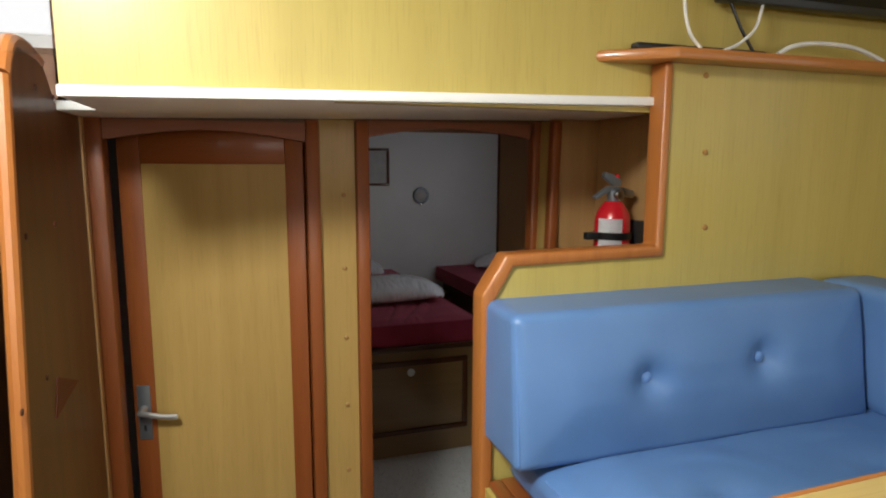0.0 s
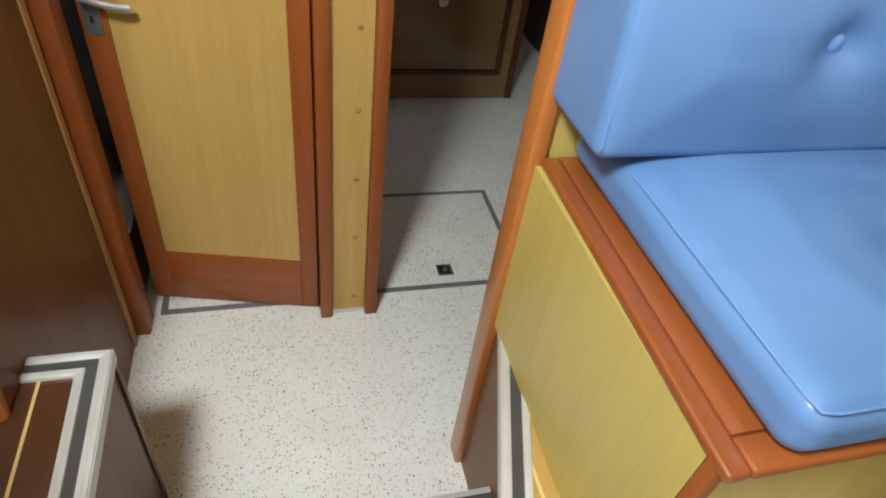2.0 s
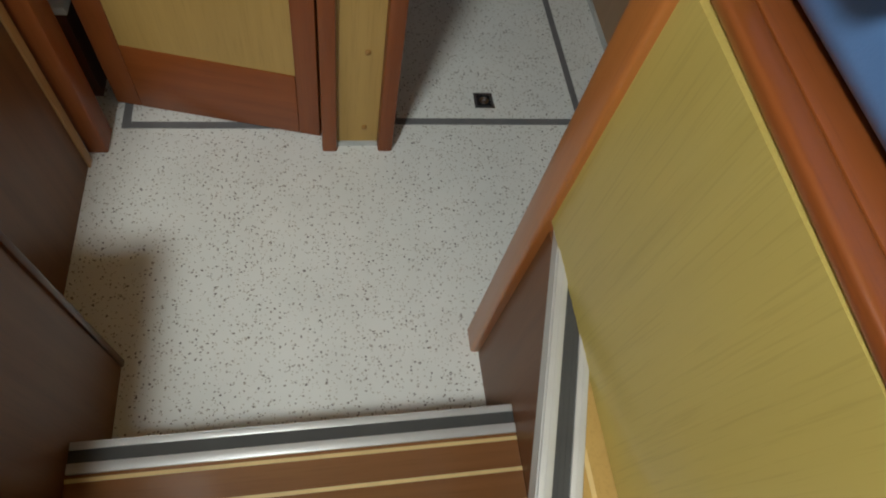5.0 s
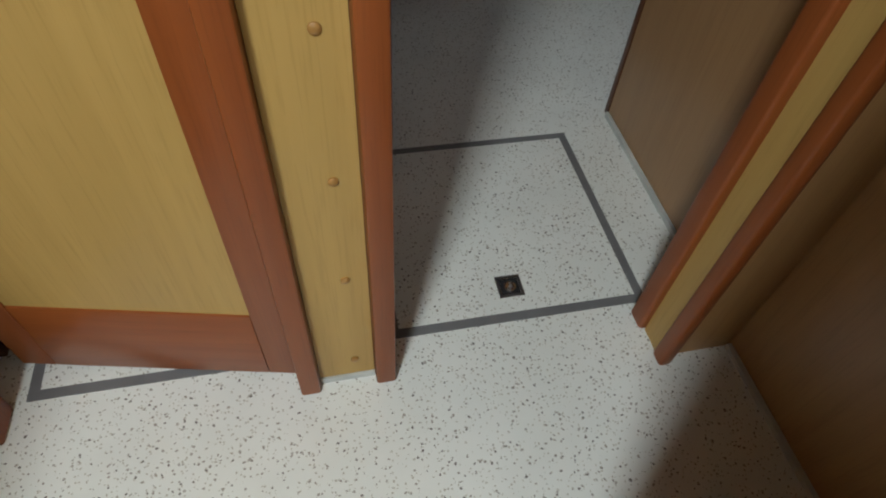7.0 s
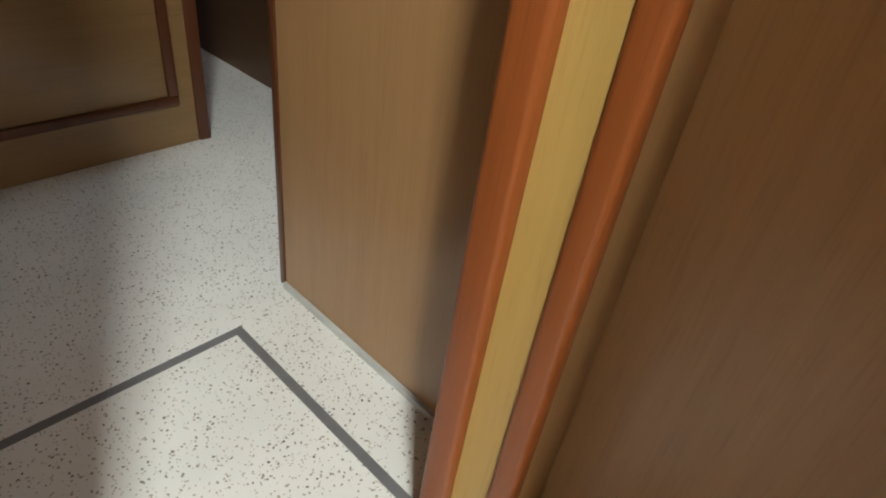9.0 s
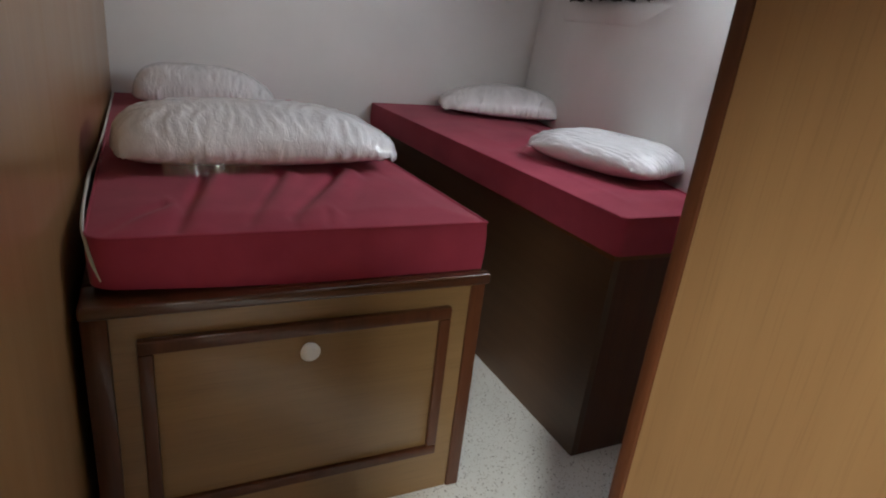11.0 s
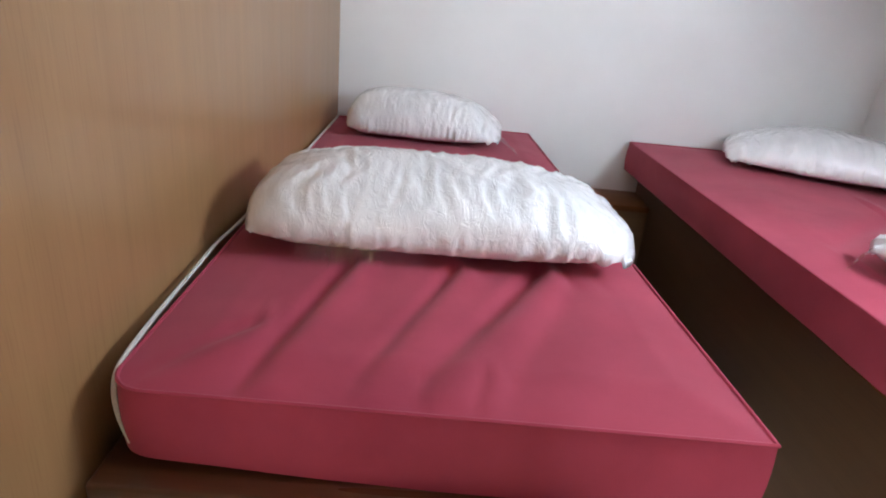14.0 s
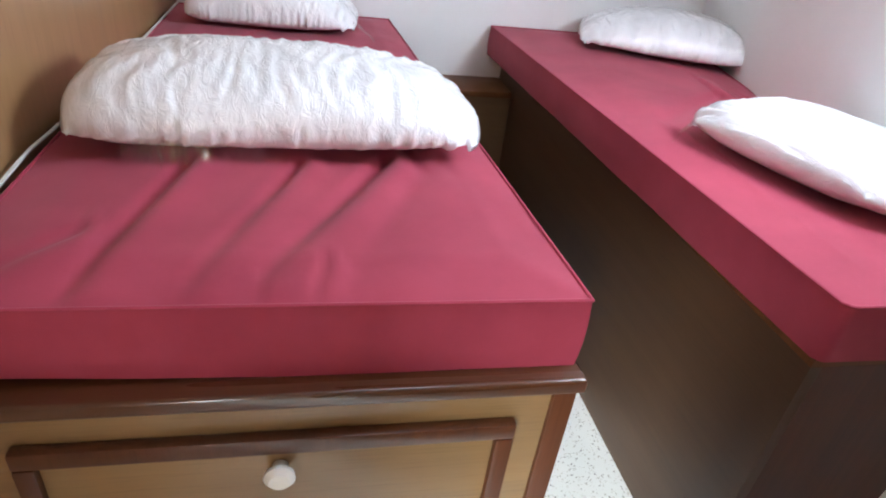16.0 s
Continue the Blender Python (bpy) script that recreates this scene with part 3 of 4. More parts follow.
structure("sky_backdrop", block((-120, 70, -1.1), (60, 70.5, 60)), SKY_GLOW, "bright overcast sky beyond the front window")

# cabin
structure("wall_cabin_1", prism([(-0.12, 3.064), (0.0, 3.064), (0.028, 3.73), (0.052, 3.748), (0.074, 6.49), (-0.06, 6.49)], "z", 0.0, 2.1), CABIN_WOOD, "brown veneered cabin partition")
structure("wall_cabin_return", block((0.03, 3.725, 0.02), (0.088, 3.747, 2.1)), CABIN_WOOD, "narrow brown panel")
structure("trim_cabin_return", block((0.0885, 3.718, 0.0), (0.107, 3.752, 2.1), 0.004), DARK_TRIM, "dark corner strip")
structure("wall_cabin_2", prism([(0.756, 3.062), (0.79, 3.062), (0.79, 3.735), (0.762, 3.735)], "z", 0.0, 2.1), CABIN_WOOD, "brown veneered locker side by the doorway")
structure("bead_cabin_2", prism([(0.746, 3.062), (0.7555, 3.062), (0.7615, 3.735), (0.752, 3.735)], "z", 0.0, 0.016), PALE_EDGE, "pale bead along the floor")
structure("trim_cabin_2", prism([(0.758, 3.736), (0.794, 3.736), (0.794, 3.757), (0.758, 3.757)], "z", 0.0, 2.1, 0.004), DARK_TRIM, "dark edge strip")
structure("wall_cabin_locker", block((0.7945, 3.737, 0.0), (2.4, 3.765, 2.1)), CABIN_WOOD, "brown veneered locker front")
structure("wall_cabin_back", block((-0.1, 6.49, 0.0), (2.6, 6.54, 2.1)), LINING, "white lined end wall of the cabin")
# the ceiling opening is added to let the overhead fill in
structure("ceiling_cabin", pierced("z", 2.1, 2.14, (-0.1, 3.06), (2.6, 6.54), (0.80, 4.25), (1.28, 4.73)), LINING, "white lined cabin ceiling with an added opening for a fill light")


def hull():
    """The flared white hull side, pierced by two ports."""
    bm = bmesh.new()
    def x_at(y, z):
        flare = 2.0 + 0.08 * (z - 0.85) + (0.27 if y > 5.5 else 0.16) * (y - 5.5)
        return flare
    ys = [3.7, 4.45, 5.05, 5.2, 5.3, 5.75, 6.5]
    zs = [0.0, 0.6, 1.2, 1.47, 1.84, 2.1]
    vin = [[bm.verts.new((x_at(y, z), y, z)) for z in zs] for y in ys]
    vout = [[bm.verts.new((x_at(y, z) + 0.06, y, z)) for z in zs] for y in ys]
    holes = {(1, 3), (4, 3)}
    for i in range(len(ys) - 1):
        for j in range(len(zs) - 1):
            if (i, j) in holes:
                for (a, b) in (((i, j), (i + 1, j)), ((i + 1, j), (i + 1, j + 1)), ((i + 1, j + 1), (i, j + 1)), ((i, j + 1), (i, j))):
                    bm.faces.new((vin[a[0]][a[1]], vin[b[0]][b[1]], vout[b[0]][b[1]], vout[a[0]][a[1]]))
                continue
            for v in (vin, vout):
                bm.faces.new((v[i][j], v[i + 1][j], v[i + 1][j + 1], v[i][j + 1]))
    bmesh.ops.recalc_face_normals(bm, faces=bm.faces)
    return structure("wall_hull", bm, LINING, "white lined hull side of the cabin", smooth=60)


hull()
_led = prism([(1.977, 5.05), (2.035, 5.5), (2.19, 6.08), (2.205, 6.08), (2.06, 5.5), (1.99, 5.05)], "z", 1.355, 1.44, 0.003)
structure("hull_ledge", _led, LINING, "white lined ledge under the cabin window")

# the other cabin, glimpsed past the door left ajar
structure("wall_cabin_3", block((-1.6, 3.06, 0.0), (-1.56, 5.0, 2.1)), LINING, "white cabin side")
structure("wall_cabin_3_back", block((-1.6, 4.4, 0.0), (-0.1, 4.44, 2.1)), LINING, "white cabin end")
structure("wall_cabin_3_front", block((-1.6, 3.03, 0.0), (-0.818, 3.06, 2.1)), BROWN, "bulkhead panel")
structure("ceiling_cabin_3", block((-1.6, 3.06, 2.1), (-0.1, 4.44, 2.14)), LINING, "white ceiling")

# ---- lower passage ----
def floor_hatch(x0, y0, x1, y1):
    w = 0.022
    root = thing("floor_hatch", ((x0 + x1) / 2, (y0 + y1) / 2, 0), "speckled vinyl floor hatch outlined by grey strips", "floor hatch")
    part("panel", block((x0 + w, y0 + w, 0.0), (x1 - w, y1 - w, 0.003)), VINYL_FLOOR, root)
    for lo, hi in (((x0, y0), (x1, y0 + w)), ((x0, y1 - w), (x1, y1)), ((x0, y0 + w), (x0 + w, y1 - w)), ((x1 - w, y0 + w), (x1, y1 - w))):
        part("strip", block((*lo, 0.0), (*hi, 0.0022)), TAPE, root, "grey joint strip")
    return root


floor_hatch(0.002, 3.083, 0.602, 3.678)
floor_hatch(-0.712, 3.067, -0.13, 3.678)

PX, PY = 0.295, 3.174
pull = thing("hatch_pull", (PX, PY, 0.003), "square flush steel pull set in the floor hatch", "hatch pull")
for lo, hi in (((-0.03, -0.03), (0.03, -0.022)), ((-0.03, 0.022), (0.03, 0.03)), ((-0.03, -0.022), (-0.022, 0.022)), ((0.022, -0.022), (0.03, 0.022))):
    part("rim", block((PX + lo[0], PY + lo[1], 0.003), (PX + hi[0], PY + hi[1], 0.0065), 0.0015), STEEL_DARK, pull)
part("cup", block((PX - 0.022, PY - 0.022, 0.003), (PX + 0.022, PY + 0.022, 0.0036)), BLACK, pull, "dark recessed cup")
part("ring", lathe([(0.006, 0.0), (0.0145, 0.0), (0.0145, 0.004), (0.010, 0.006), (0.006, 0.004)], (PX, PY - 0.002, 0.0036)), CHROME, pull, "bright turning ring")


def cabin_door():
    """The left-hand door: mahogany stiles and rails round a yellow panel, standing a little ajar."""
    hinge = Vector((-0.194, 3.03, 0.0))
    w, t, h = 0.548, 0.032, 1.905
    root = thing("cabin_door", hinge, "yellow panelled door in mahogany frame, ajar", "door")
    def p(name, x0, x1, z0, z1, mat, y0=0.0, y1=t, bev=0.003, label=""):
        bm = block((x0, y0, z0), (x1, y1, z1), bev)
        bmesh.ops.translate(bm, verts=bm.verts, vec=hinge)
        return part(name, bm, mat, root, label)
    p("stile", -0.058, -0.002, 0.012, h, RED)
    p("stile", -w, -w + 0.066, 0.012, h, RED)
    p("bottom_rail", -w + 0.0662, -0.0582, 0.012, 0.222, RED_X)
    p("top_rail", -w + 0.0662, -0.0582, h - 0.11, h, RED_X)
    p("panel", -w + 0.0662, -0.0582, 0.2222, h - 0.1102, DOOR_YELLOW, 0.004, t - 0.004, 0)
    hx = -w + 0.032
    plate = p("lock_plate", hx - 0.02, hx + 0.02, 0.928, 1.106, GREY_METAL, -0.005, 0.0, 0.002, "satin metal lock plate")
    def sub(name, bm, mat):
        bmesh.ops.translate(bm, verts=bm.verts, vec=hinge)
        return part(name, bm, mat, plate)
    sub("lever_boss", lathe([(0.012, 0.0), (0.012, -0.012), (0.009, -0.02), (0.009, -0.04)], (hx, -0.004, 1.03), "y", 16), SATIN)
    sub("lever", tube(curve_points([(hx, -0.042, 1.03), (hx + 0.03, -0.046, 1.026), (hx + 0.075, -0.043, 1.018), (hx + 0.112, -0.038, 1.016)], 6), [0.009] * 12 + [0.0095] * 6 + [0.008], 10), SATIN)
    sub("keyhole", block((hx - 0.004, -0.0065, 0.958), (hx + 0.004, -0.0052, 0.976)), BLACK)
    p("latch", -w - 0.004, -w + 0.001, 0.985, 1.035, CHROME, 0.01, 0.022, 0.001)
    root.rotation_euler = (0, 0, radians(-12.5))
    return root


cabin_door()


def screw_plug(x, y, z):
    """A small wooden plug over a screw."""
    bm = lathe([(0.0075, 0.0), (0.0075, -0.003), (0.005, -0.005)], (x, y, z), "y", 12)
    return solo("screw_plug", bm, BRASS, (x, y, z), "small brown wooden screw plug on the panel", "screw plug", "screw plugs")


for k, z in enumerate((1.702, 1.47, 1.242, 1.016, 0.79, 0.565, 0.34, 0.075)):
    screw_plug(-0.078, 3.010, z)
for x, z in ((0.735, 2.02), (0.748, 1.83), (0.762, 1.638)):
    screw_plug(x, YB, z)

for y, z in ((2.47, 1.658), (2.661, 1.663), (2.518, 1.358), (2.36, 1.347), (2.607, 1.953), (2.729, 1.945)):
    solo("screw_plug", lathe([(0.007, 0.0), (0.007, 0.002), (0.004, 0.0035)], (-0.775, y, z), "x", 12), DARK_TRIM, (-0.775, y, z), "small dark wooden screw plug on the side wall", "screw plug", "screw plugs")
solo("finger_plate", prism([(2.579, 1.337), (2.735, 1.275), (2.545, 1.256)], "x", -0.7748, -0.7725), PATCH_RED, (-0.7748, 2.62, 1.29), "triangular dark red wooden patch on the side wall", "wood patch")
locker = thing("low_locker", (-1.1, 3.32, 0), "low dark locker with a white top in the other cabin", "locker")
part("body", block((-1.5, 3.18, 0.0), (-0.77, 3.46, 0.275)), DARK_TRIM, locker)
part("top", block((-1.5, 3.17, 0.2755), (-0.76, 3.47, 0.30), 0.004), WHITE, locker, "white top board")

# fire extinguisher strapped to the passage wall
def extinguisher():
    c = Vector((0.682, 2.69, 1.462))
    root = thing("fire_extinguisher", (0.682, 2.69, 1.462), "small red fire extinguisher strapped in a black bracket", "fire extinguisher")
    part("cylinder", lathe([(0.034, 0.0), (0.043, 0.006), (0.0445, 0.02), (0.0445, 0.135), (0.042, 0.155), (0.034, 0.172), (0.022, 0.188), (0.018, 0.19)], c), RED_PAINT, root)
    part("neck", lathe([(0.016, 0.19), (0.018, 0.215), (0.011, 0.222)], c, sides=16), GREY_METAL, root)
    def fitting(name, poly, depth, text, mat=GREY_METAL):
        part(name, prism([(c.x + a, c.z + b) for a, b in poly], "y", c.y - depth, c.y + depth, 0.002), mat, root, text)
    fitting("carry_handle", [(0.012, 0.214), (-0.014, 0.216), (-0.052, 0.194), (-0.058, 0.201), (-0.018, 0.227), (0.012, 0.226)], 0.009, "grey carrying handle")
    fitting("lever", [(0.016, 0.2265), (-0.006, 0.228), (-0.034, 0.25), (-0.030, 0.262), (-0.008, 0.256), (0.016, 0.242)], 0.008, "grey squeeze lever")
    fitting("nozzle", [(0.0185, 0.205), (0.050, 0.196), (0.056, 0.206), (0.050, 0.216), (0.0185, 0.224)], 0.010, "dark grey nozzle", STEEL_DARK)
    part("gauge", lathe([(0.012, 0.0), (0.012, -0.010), (0.009, -0.012)], c + Vector((0.0, -0.018, 0.206)), "y", 14), CHROME, root)
    part("safety_pin", lathe([(0.005, 0.0), (0.007, 0.006), (0.004, 0.014)], c + Vector((0.008, 0, 0.2425)), "z", 10), RED_PAINT, root, "small red safety pin")
    def wrap(z0, z1, a0, a1, r):
        bm = bmesh.new()
        n = 14
        vs = [[bm.verts.new(c + Vector((r * math.cos(a0 + (a1 - a0) * i / n), r * math.sin(a0 + (a1 - a0) * i / n), z))) for z in (z0, z1)] for i in range(n + 1)]
        for a, b in zip(vs, vs[1:]):
            bm.faces.new((a[0], b[0], b[1], a[1]))
        bmesh.ops.solidify(bm, geom=bm.faces[:], thickness=0.001)
        bmesh.ops.recalc_face_normals(bm, faces=bm.faces)
        return bm
    part("paper_label", wrap(0.030, 0.148, radians(188), radians(268), 0.0452), PAPER, root, "white printed label")
    for z in (0.036, 0.046, 0.056, 0.066, 0.076):
        part("print_line", wrap(z, z + 0.004, radians(192), radians(225), 0.0464), BLACK, root)
    part("round_sticker", wrap(0.046, 0.072, radians(276), radians(304), 0.0455), PAPER, root, "small white sticker")
    part("strap", wrap(0.096, 0.114, radians(-20), radians(330), 0.0482), BLACK, root, "black plastic strap")
    part("strap_latch", block(c + Vector((-0.082, -0.016, 0.096)), c + Vector((-0.047, 0.002, 0.114)), 0.003), BLACK, root)
    part("bracket", block(c + Vector((0.0485, -0.03, 0.01)), c + Vector((0.0755, 0.03, 0.14)), 0.003), BLACK, root, "black wall bracket")
    root.scale = (1.2, 1.2, 1.2)
    return root


extinguisher()

# ---- dinette ----
CAP = 1.045  # top of the seat's cap rail
structure("dinette_side", block((0.152, 1.815, UP), (0.17, 2.383, CAP - 0.0205)), YELLOW, "yellow veneered side of the dinette seat")
structure("dinette_front", block((0.1705, 1.81, UP), (1.75, 1.83, CAP - 0.0205)), YELLOW, "veneered front of the dinette seat")
structure("dinette_corner", prism([(0.147, 1.796), (0.170, 1.796), (0.170, 1.8095), (0.1515, 1.8095), (0.1515, 1.8145), (0.147, 1.8145)], "z", UP, CAP - 0.010, 0.004, seg=3), RED, "rounded mahogany corner post of the dinette")
structure("dinette_cap_outer", prism([(0.147, 1.781), (0.180, 1.781), (0.192, 2.382), (0.160, 2.382)], "z", CAP - 0.020, CAP - 0.001, 0.006, seg=3), RED_Y, "rounded mahogany cap rail")
structure("dinette_cap_inner", prism([(0.1815, 1.828), (0.243, 1.828), (0.25, 2.382), (0.1925, 2.382)], "z", CAP - 0.020, CAP - 0.002, 0.0015), RED_Y, "flat mahogany cap board")
structure("dinette_cap_front", prism([(0.1805, 1.781), (1.75, 1.781), (1.75, 1.827), (0.1805, 1.827)], "z", CAP - 0.020, CAP - 0.001, 0.006, seg=3), RED_X, "rounded mahogany cap rail")
structure("dinette_seat_board", block((0.251, 1.828, CAP - 0.05), (1.75, 2.394, CAP - 0.003)), BROWN, "seat board under the cushions")


def dent(p, centre, axis, r, depth):
    d = (p - Vector(centre))
    d[axis] = 0
    return depth * math.exp(-(d.length / r) ** 2)


def seat_cushion():
    z0, z1, x0, x1, y0, y1 = CAP, 1.13, 0.208, 1.72, 1.782, 2.385
    buttons = [(0.517, 1.996, z1), (0.92, 1.996, z1), (1.33, 1.996, z1)]
    root = thing("seat_cushion", (0.9, 2.0, z0), "blue leatherette seat cushion with buttons on the bench", "cushion")
    def shape(p):
        if p.z > z1 - 0.03:
            e = min(p.x - x0, x1 - p.x, p.y - y0, y1 - p.y)
            p.z += 0.026 * min(1, max(0, e) / 0.16) - sum(dent(p, b, 2, 0.035, 0.018) for b in buttons) + 0.004 * noise.noise(p * 8)
            for b in buttons:
                d = ((p.x - b[0]) ** 2 + (p.y - b[1]) ** 2) ** 0.5
                p.z += 0.005 * math.exp(-((d - 0.17) / 0.03) ** 2) + 0.004 * math.exp(-((d - 0.10) / 0.018) ** 2)
        return p
    part("pad", soft_box((x0, y0, z0), (x1, y1, z1), 0.032, 56, shape), BLUE, root, "", 60)
    for b in buttons:
        part("button", lathe([(0.012, 0.0), (0.011, 0.004), (0.004, 0.006)], (b[0], b[1], z1 + 0.006), "z", 14), BLUE_PIPING, root)
    z = z1 - 0.001
    part("piping", tube([(x0 + 0.008, 2.2, z), (x0 + 0.008, 1.81, z), (x0 + 0.012, 1.792, z), (x0 + 0.03, 1.788, z), (1.7, 1.788, z)], 0.0016, 6), BLUE_PIPING, root)
    return root


def back_cushion(x0, x1, y0, y1, buttons, label):
    z0, z1 = 1.146, 1.487
    root = thing("back_cushion", ((x0 + x1) / 2, (y0 + y1) / 2, z0), label, "cushion", "back cushions")
    def shape(p):
        f = (p.z - z0) / (z1 - z0)
        if p.y < (y0 + y1) / 2:
            e = min(p.x - x0, x1 - p.x, p.z - z0, z1 - p.z)
            p.y += -0.02 * min(1, max(0, e) / 0.14) + sum(dent(p, b, 1, 0.04, 0.030) for b in buttons)
            for b in buttons:
                dx, dz = p.x - b[0], p.z - b[2]
                p.y += 0.008 * math.exp(-(dx / 0.09) ** 2 - ((dz + 0.04) / 0.05) ** 2)
            p.y += (0.03 * f + 0.0036 * noise.noise(p * 7)) * min(1, ((y0 + y1) / 2 - p.y) / ((y1 - y0) * 0.4))
        p.x += 0.032 * (1 - f) * (p.x - x0) / (x1 - x0)
        return p
    part("pad", soft_box((x0, y0, z0), (x1, y1, z1), 0.022, 56, shape), BLUE, root, "", 60)
    part("piping", tube([(x0 + 0.008, y0 + 0.006 + 0.03 * k / 10, z0 + 0.02 + (z1 - z0 - 0.04) * k / 10) for k in range(11)], 0.003, 6), BLUE_PIPING, root)
    for b in buttons:
        part("button", lathe([(0.014, 0.0), (0.013, -0.006), (0.006, -0.009)], (b[0], b[1], b[2]), "y", 14), BLUE_PIPING, root)
    return root


seat_cushion()
back_cushion(0.150, 1.135, 2.205, 2.418, [(0.478, 2.232, 1.322), (0.80, 2.232, 1.338)], "blue buttoned leatherette back cushion against the half bulkhead")
side_back = thing("side_back_cushion", (1.22, 1.95, 1.146), "blue leatherette back cushion on the bench side", "cushion", "back cushions")
part("pad", soft_box((1.145, 1.79, 1.146), (1.33, 2.384, 1.49), 0.03, 14, lambda p: p + Vector((0.032 * (1.49 - p.z) / 0.344, 0, 0))), BLUE, side_back, "", 60)

# table with mahogany edge
TZ = 1.345


def table():
    poly = [(0.150, 1.718), (1.10, 1.735), (1.10, 0.95), (0.20, 0.95), (0.076, 1.06), (0.078, 1.634)]
    root = thing("dinette_table", (0.6, 1.35, UP + 0.004), "yellow dinette table with a mahogany edge", "table")
    k = len(poly)
    def inset(i, d):
        a, p, b = Vector(poly[i - 1]), Vector(poly[i]), Vector(poly[(i + 1) % k])
        e, f = (p - a).normalized(), (b - p).normalized()
        n0, n1 = Vector((e.y, -e.x)), Vector((f.y, -f.x))
        return tuple(p + (n0 + n1) * d / (1 + n0.dot(n1)))
    inner = [inset(i, 0.010) for i in range(k)]
    part("tabletop", prism(inner, "z", TZ - 0.020, TZ), TABLE_YELLOW, root)
    for i in range(k):
        j = (i + 1) % k
        part("edge_strip", prism([poly[i], poly[j], inner[j], inner[i]], "z", TZ - 0.024, TZ + 0.002, 0.004), ORANGE_X, root, "rounded mahogany edge")
    part("pedestal", lathe([(0.16, UP + 0.004), (0.15, UP + 0.02), (0.05, UP + 0.05), (0.045, TZ - 0.05), (0.12, TZ - 0.0205)], (0.6, 1.35, 0)), BROWN, root)
    return root


table()

# shelf over the dinette with the screen and its cables
shelf = thing("tv_shelf", (1.2, 2.39, 2.0455), "mahogany shelf on top of the half bulkhead", "shelf")
part("board", prism([(0.45, 2.4465), (0.604, 2.335), (2.0, 2.335), (2.0, 2.4465)], "z", 2.0455, 2.073, 0.006), ORANGE_X, shelf)
SH = 2.073
tv = thing("television", (1.2, 2.40, 2.20), "flat black television screen over the shelf", "television")
part("case", block((0.765, 2.385, 2.20), (1.62, 2.42, 2.47), 0.006), BLACK, tv)
part("screen", block((0.78, 2.3825, 2.22), (1.605, 2.3848, 2.455)), plain("dark_screen", (0.006, 0.006, 0.008), 0.12, 0, 0.0, relief=0), tv, "dark glossy screen")
part("wall_mount", block((1.1, 2.4205, 2.28), (1.3, 2.4465, 2.4)), BLACK, tv)
for pts, mat, r, lab in (
    ([(0.655, 2.40, 2.48), (0.65, 2.39, 2.35), (0.65, 2.385, 2.20), (0.665, 2.38, 2.12), (0.70, 2.375, SH + 0.004)], CABLE_WHITE, 0.0042, "white cable hanging to the shelf"),
    ([(0.90, 2.395, 2.205), (0.87, 2.385, 2.14), (0.82, 2.38, 2.10), (0.765, 2.375, SH + 0.004)], CABLE_WHITE, 0.004, "white cable hanging from the television"),
    ([(0.805, 2.405, 2.205), (0.84, 2.40, 2.14), (0.885, 2.395, SH + 0.004)], BLACK, 0.004, "black cable behind the television"),
    ([(0.935, 2.37, SH + 0.006), (0.98, 2.37, 2.10), (1.06, 2.37, 2.112), (1.18, 2.37, 2.11), (1.27, 2.37, 2.09), (1.3, 2.37, SH + 0.006)], CABLE_WHITE, 0.006, "white cable looped over the shelf"),
):
    solo("cable", tube(curve_points(pts, 8), r, 8), mat, pts[-1], lab, "cable", "cables")
solo("sound_bar", block((0.535, 2.40, SH + 0.0005), (0.93, 2.43, SH + 0.018), 0.006), BLACK, (0.73, 2.415, SH), "thin black bar lying on the shelf", "sound bar")

# console beside the stairs
console = thing("console", (-1.2, 1.2, UP), "reddish brown wooden console beside the stair", "console")
part("body", prism([(-0.662, 1.69), (-0.84, 1.955), (-1.9, 1.955), (-1.9, 0.4), (-0.64, 0.4), (-0.64, 1.60)], "z", UP, 1.40, 0.004), BROWN, console)
part("worktop", prism([(-0.655, 1.70), (-0.835, 1.97), (-1.9, 1.97), (-1.9, 0.38), (-0.635, 0.38), (-0.635, 1.60)], "z", 1.4005, 1.43, 0.008), RED_Y, console)

# front window glass
structure("window_front_glass", block((-2.0, 2.461, 2.0), (-0.6925, 2.465, 2.45)), GLASS, "bright front window").visible_shadow = False

# ---- cabin berths ----
BT = 0.697


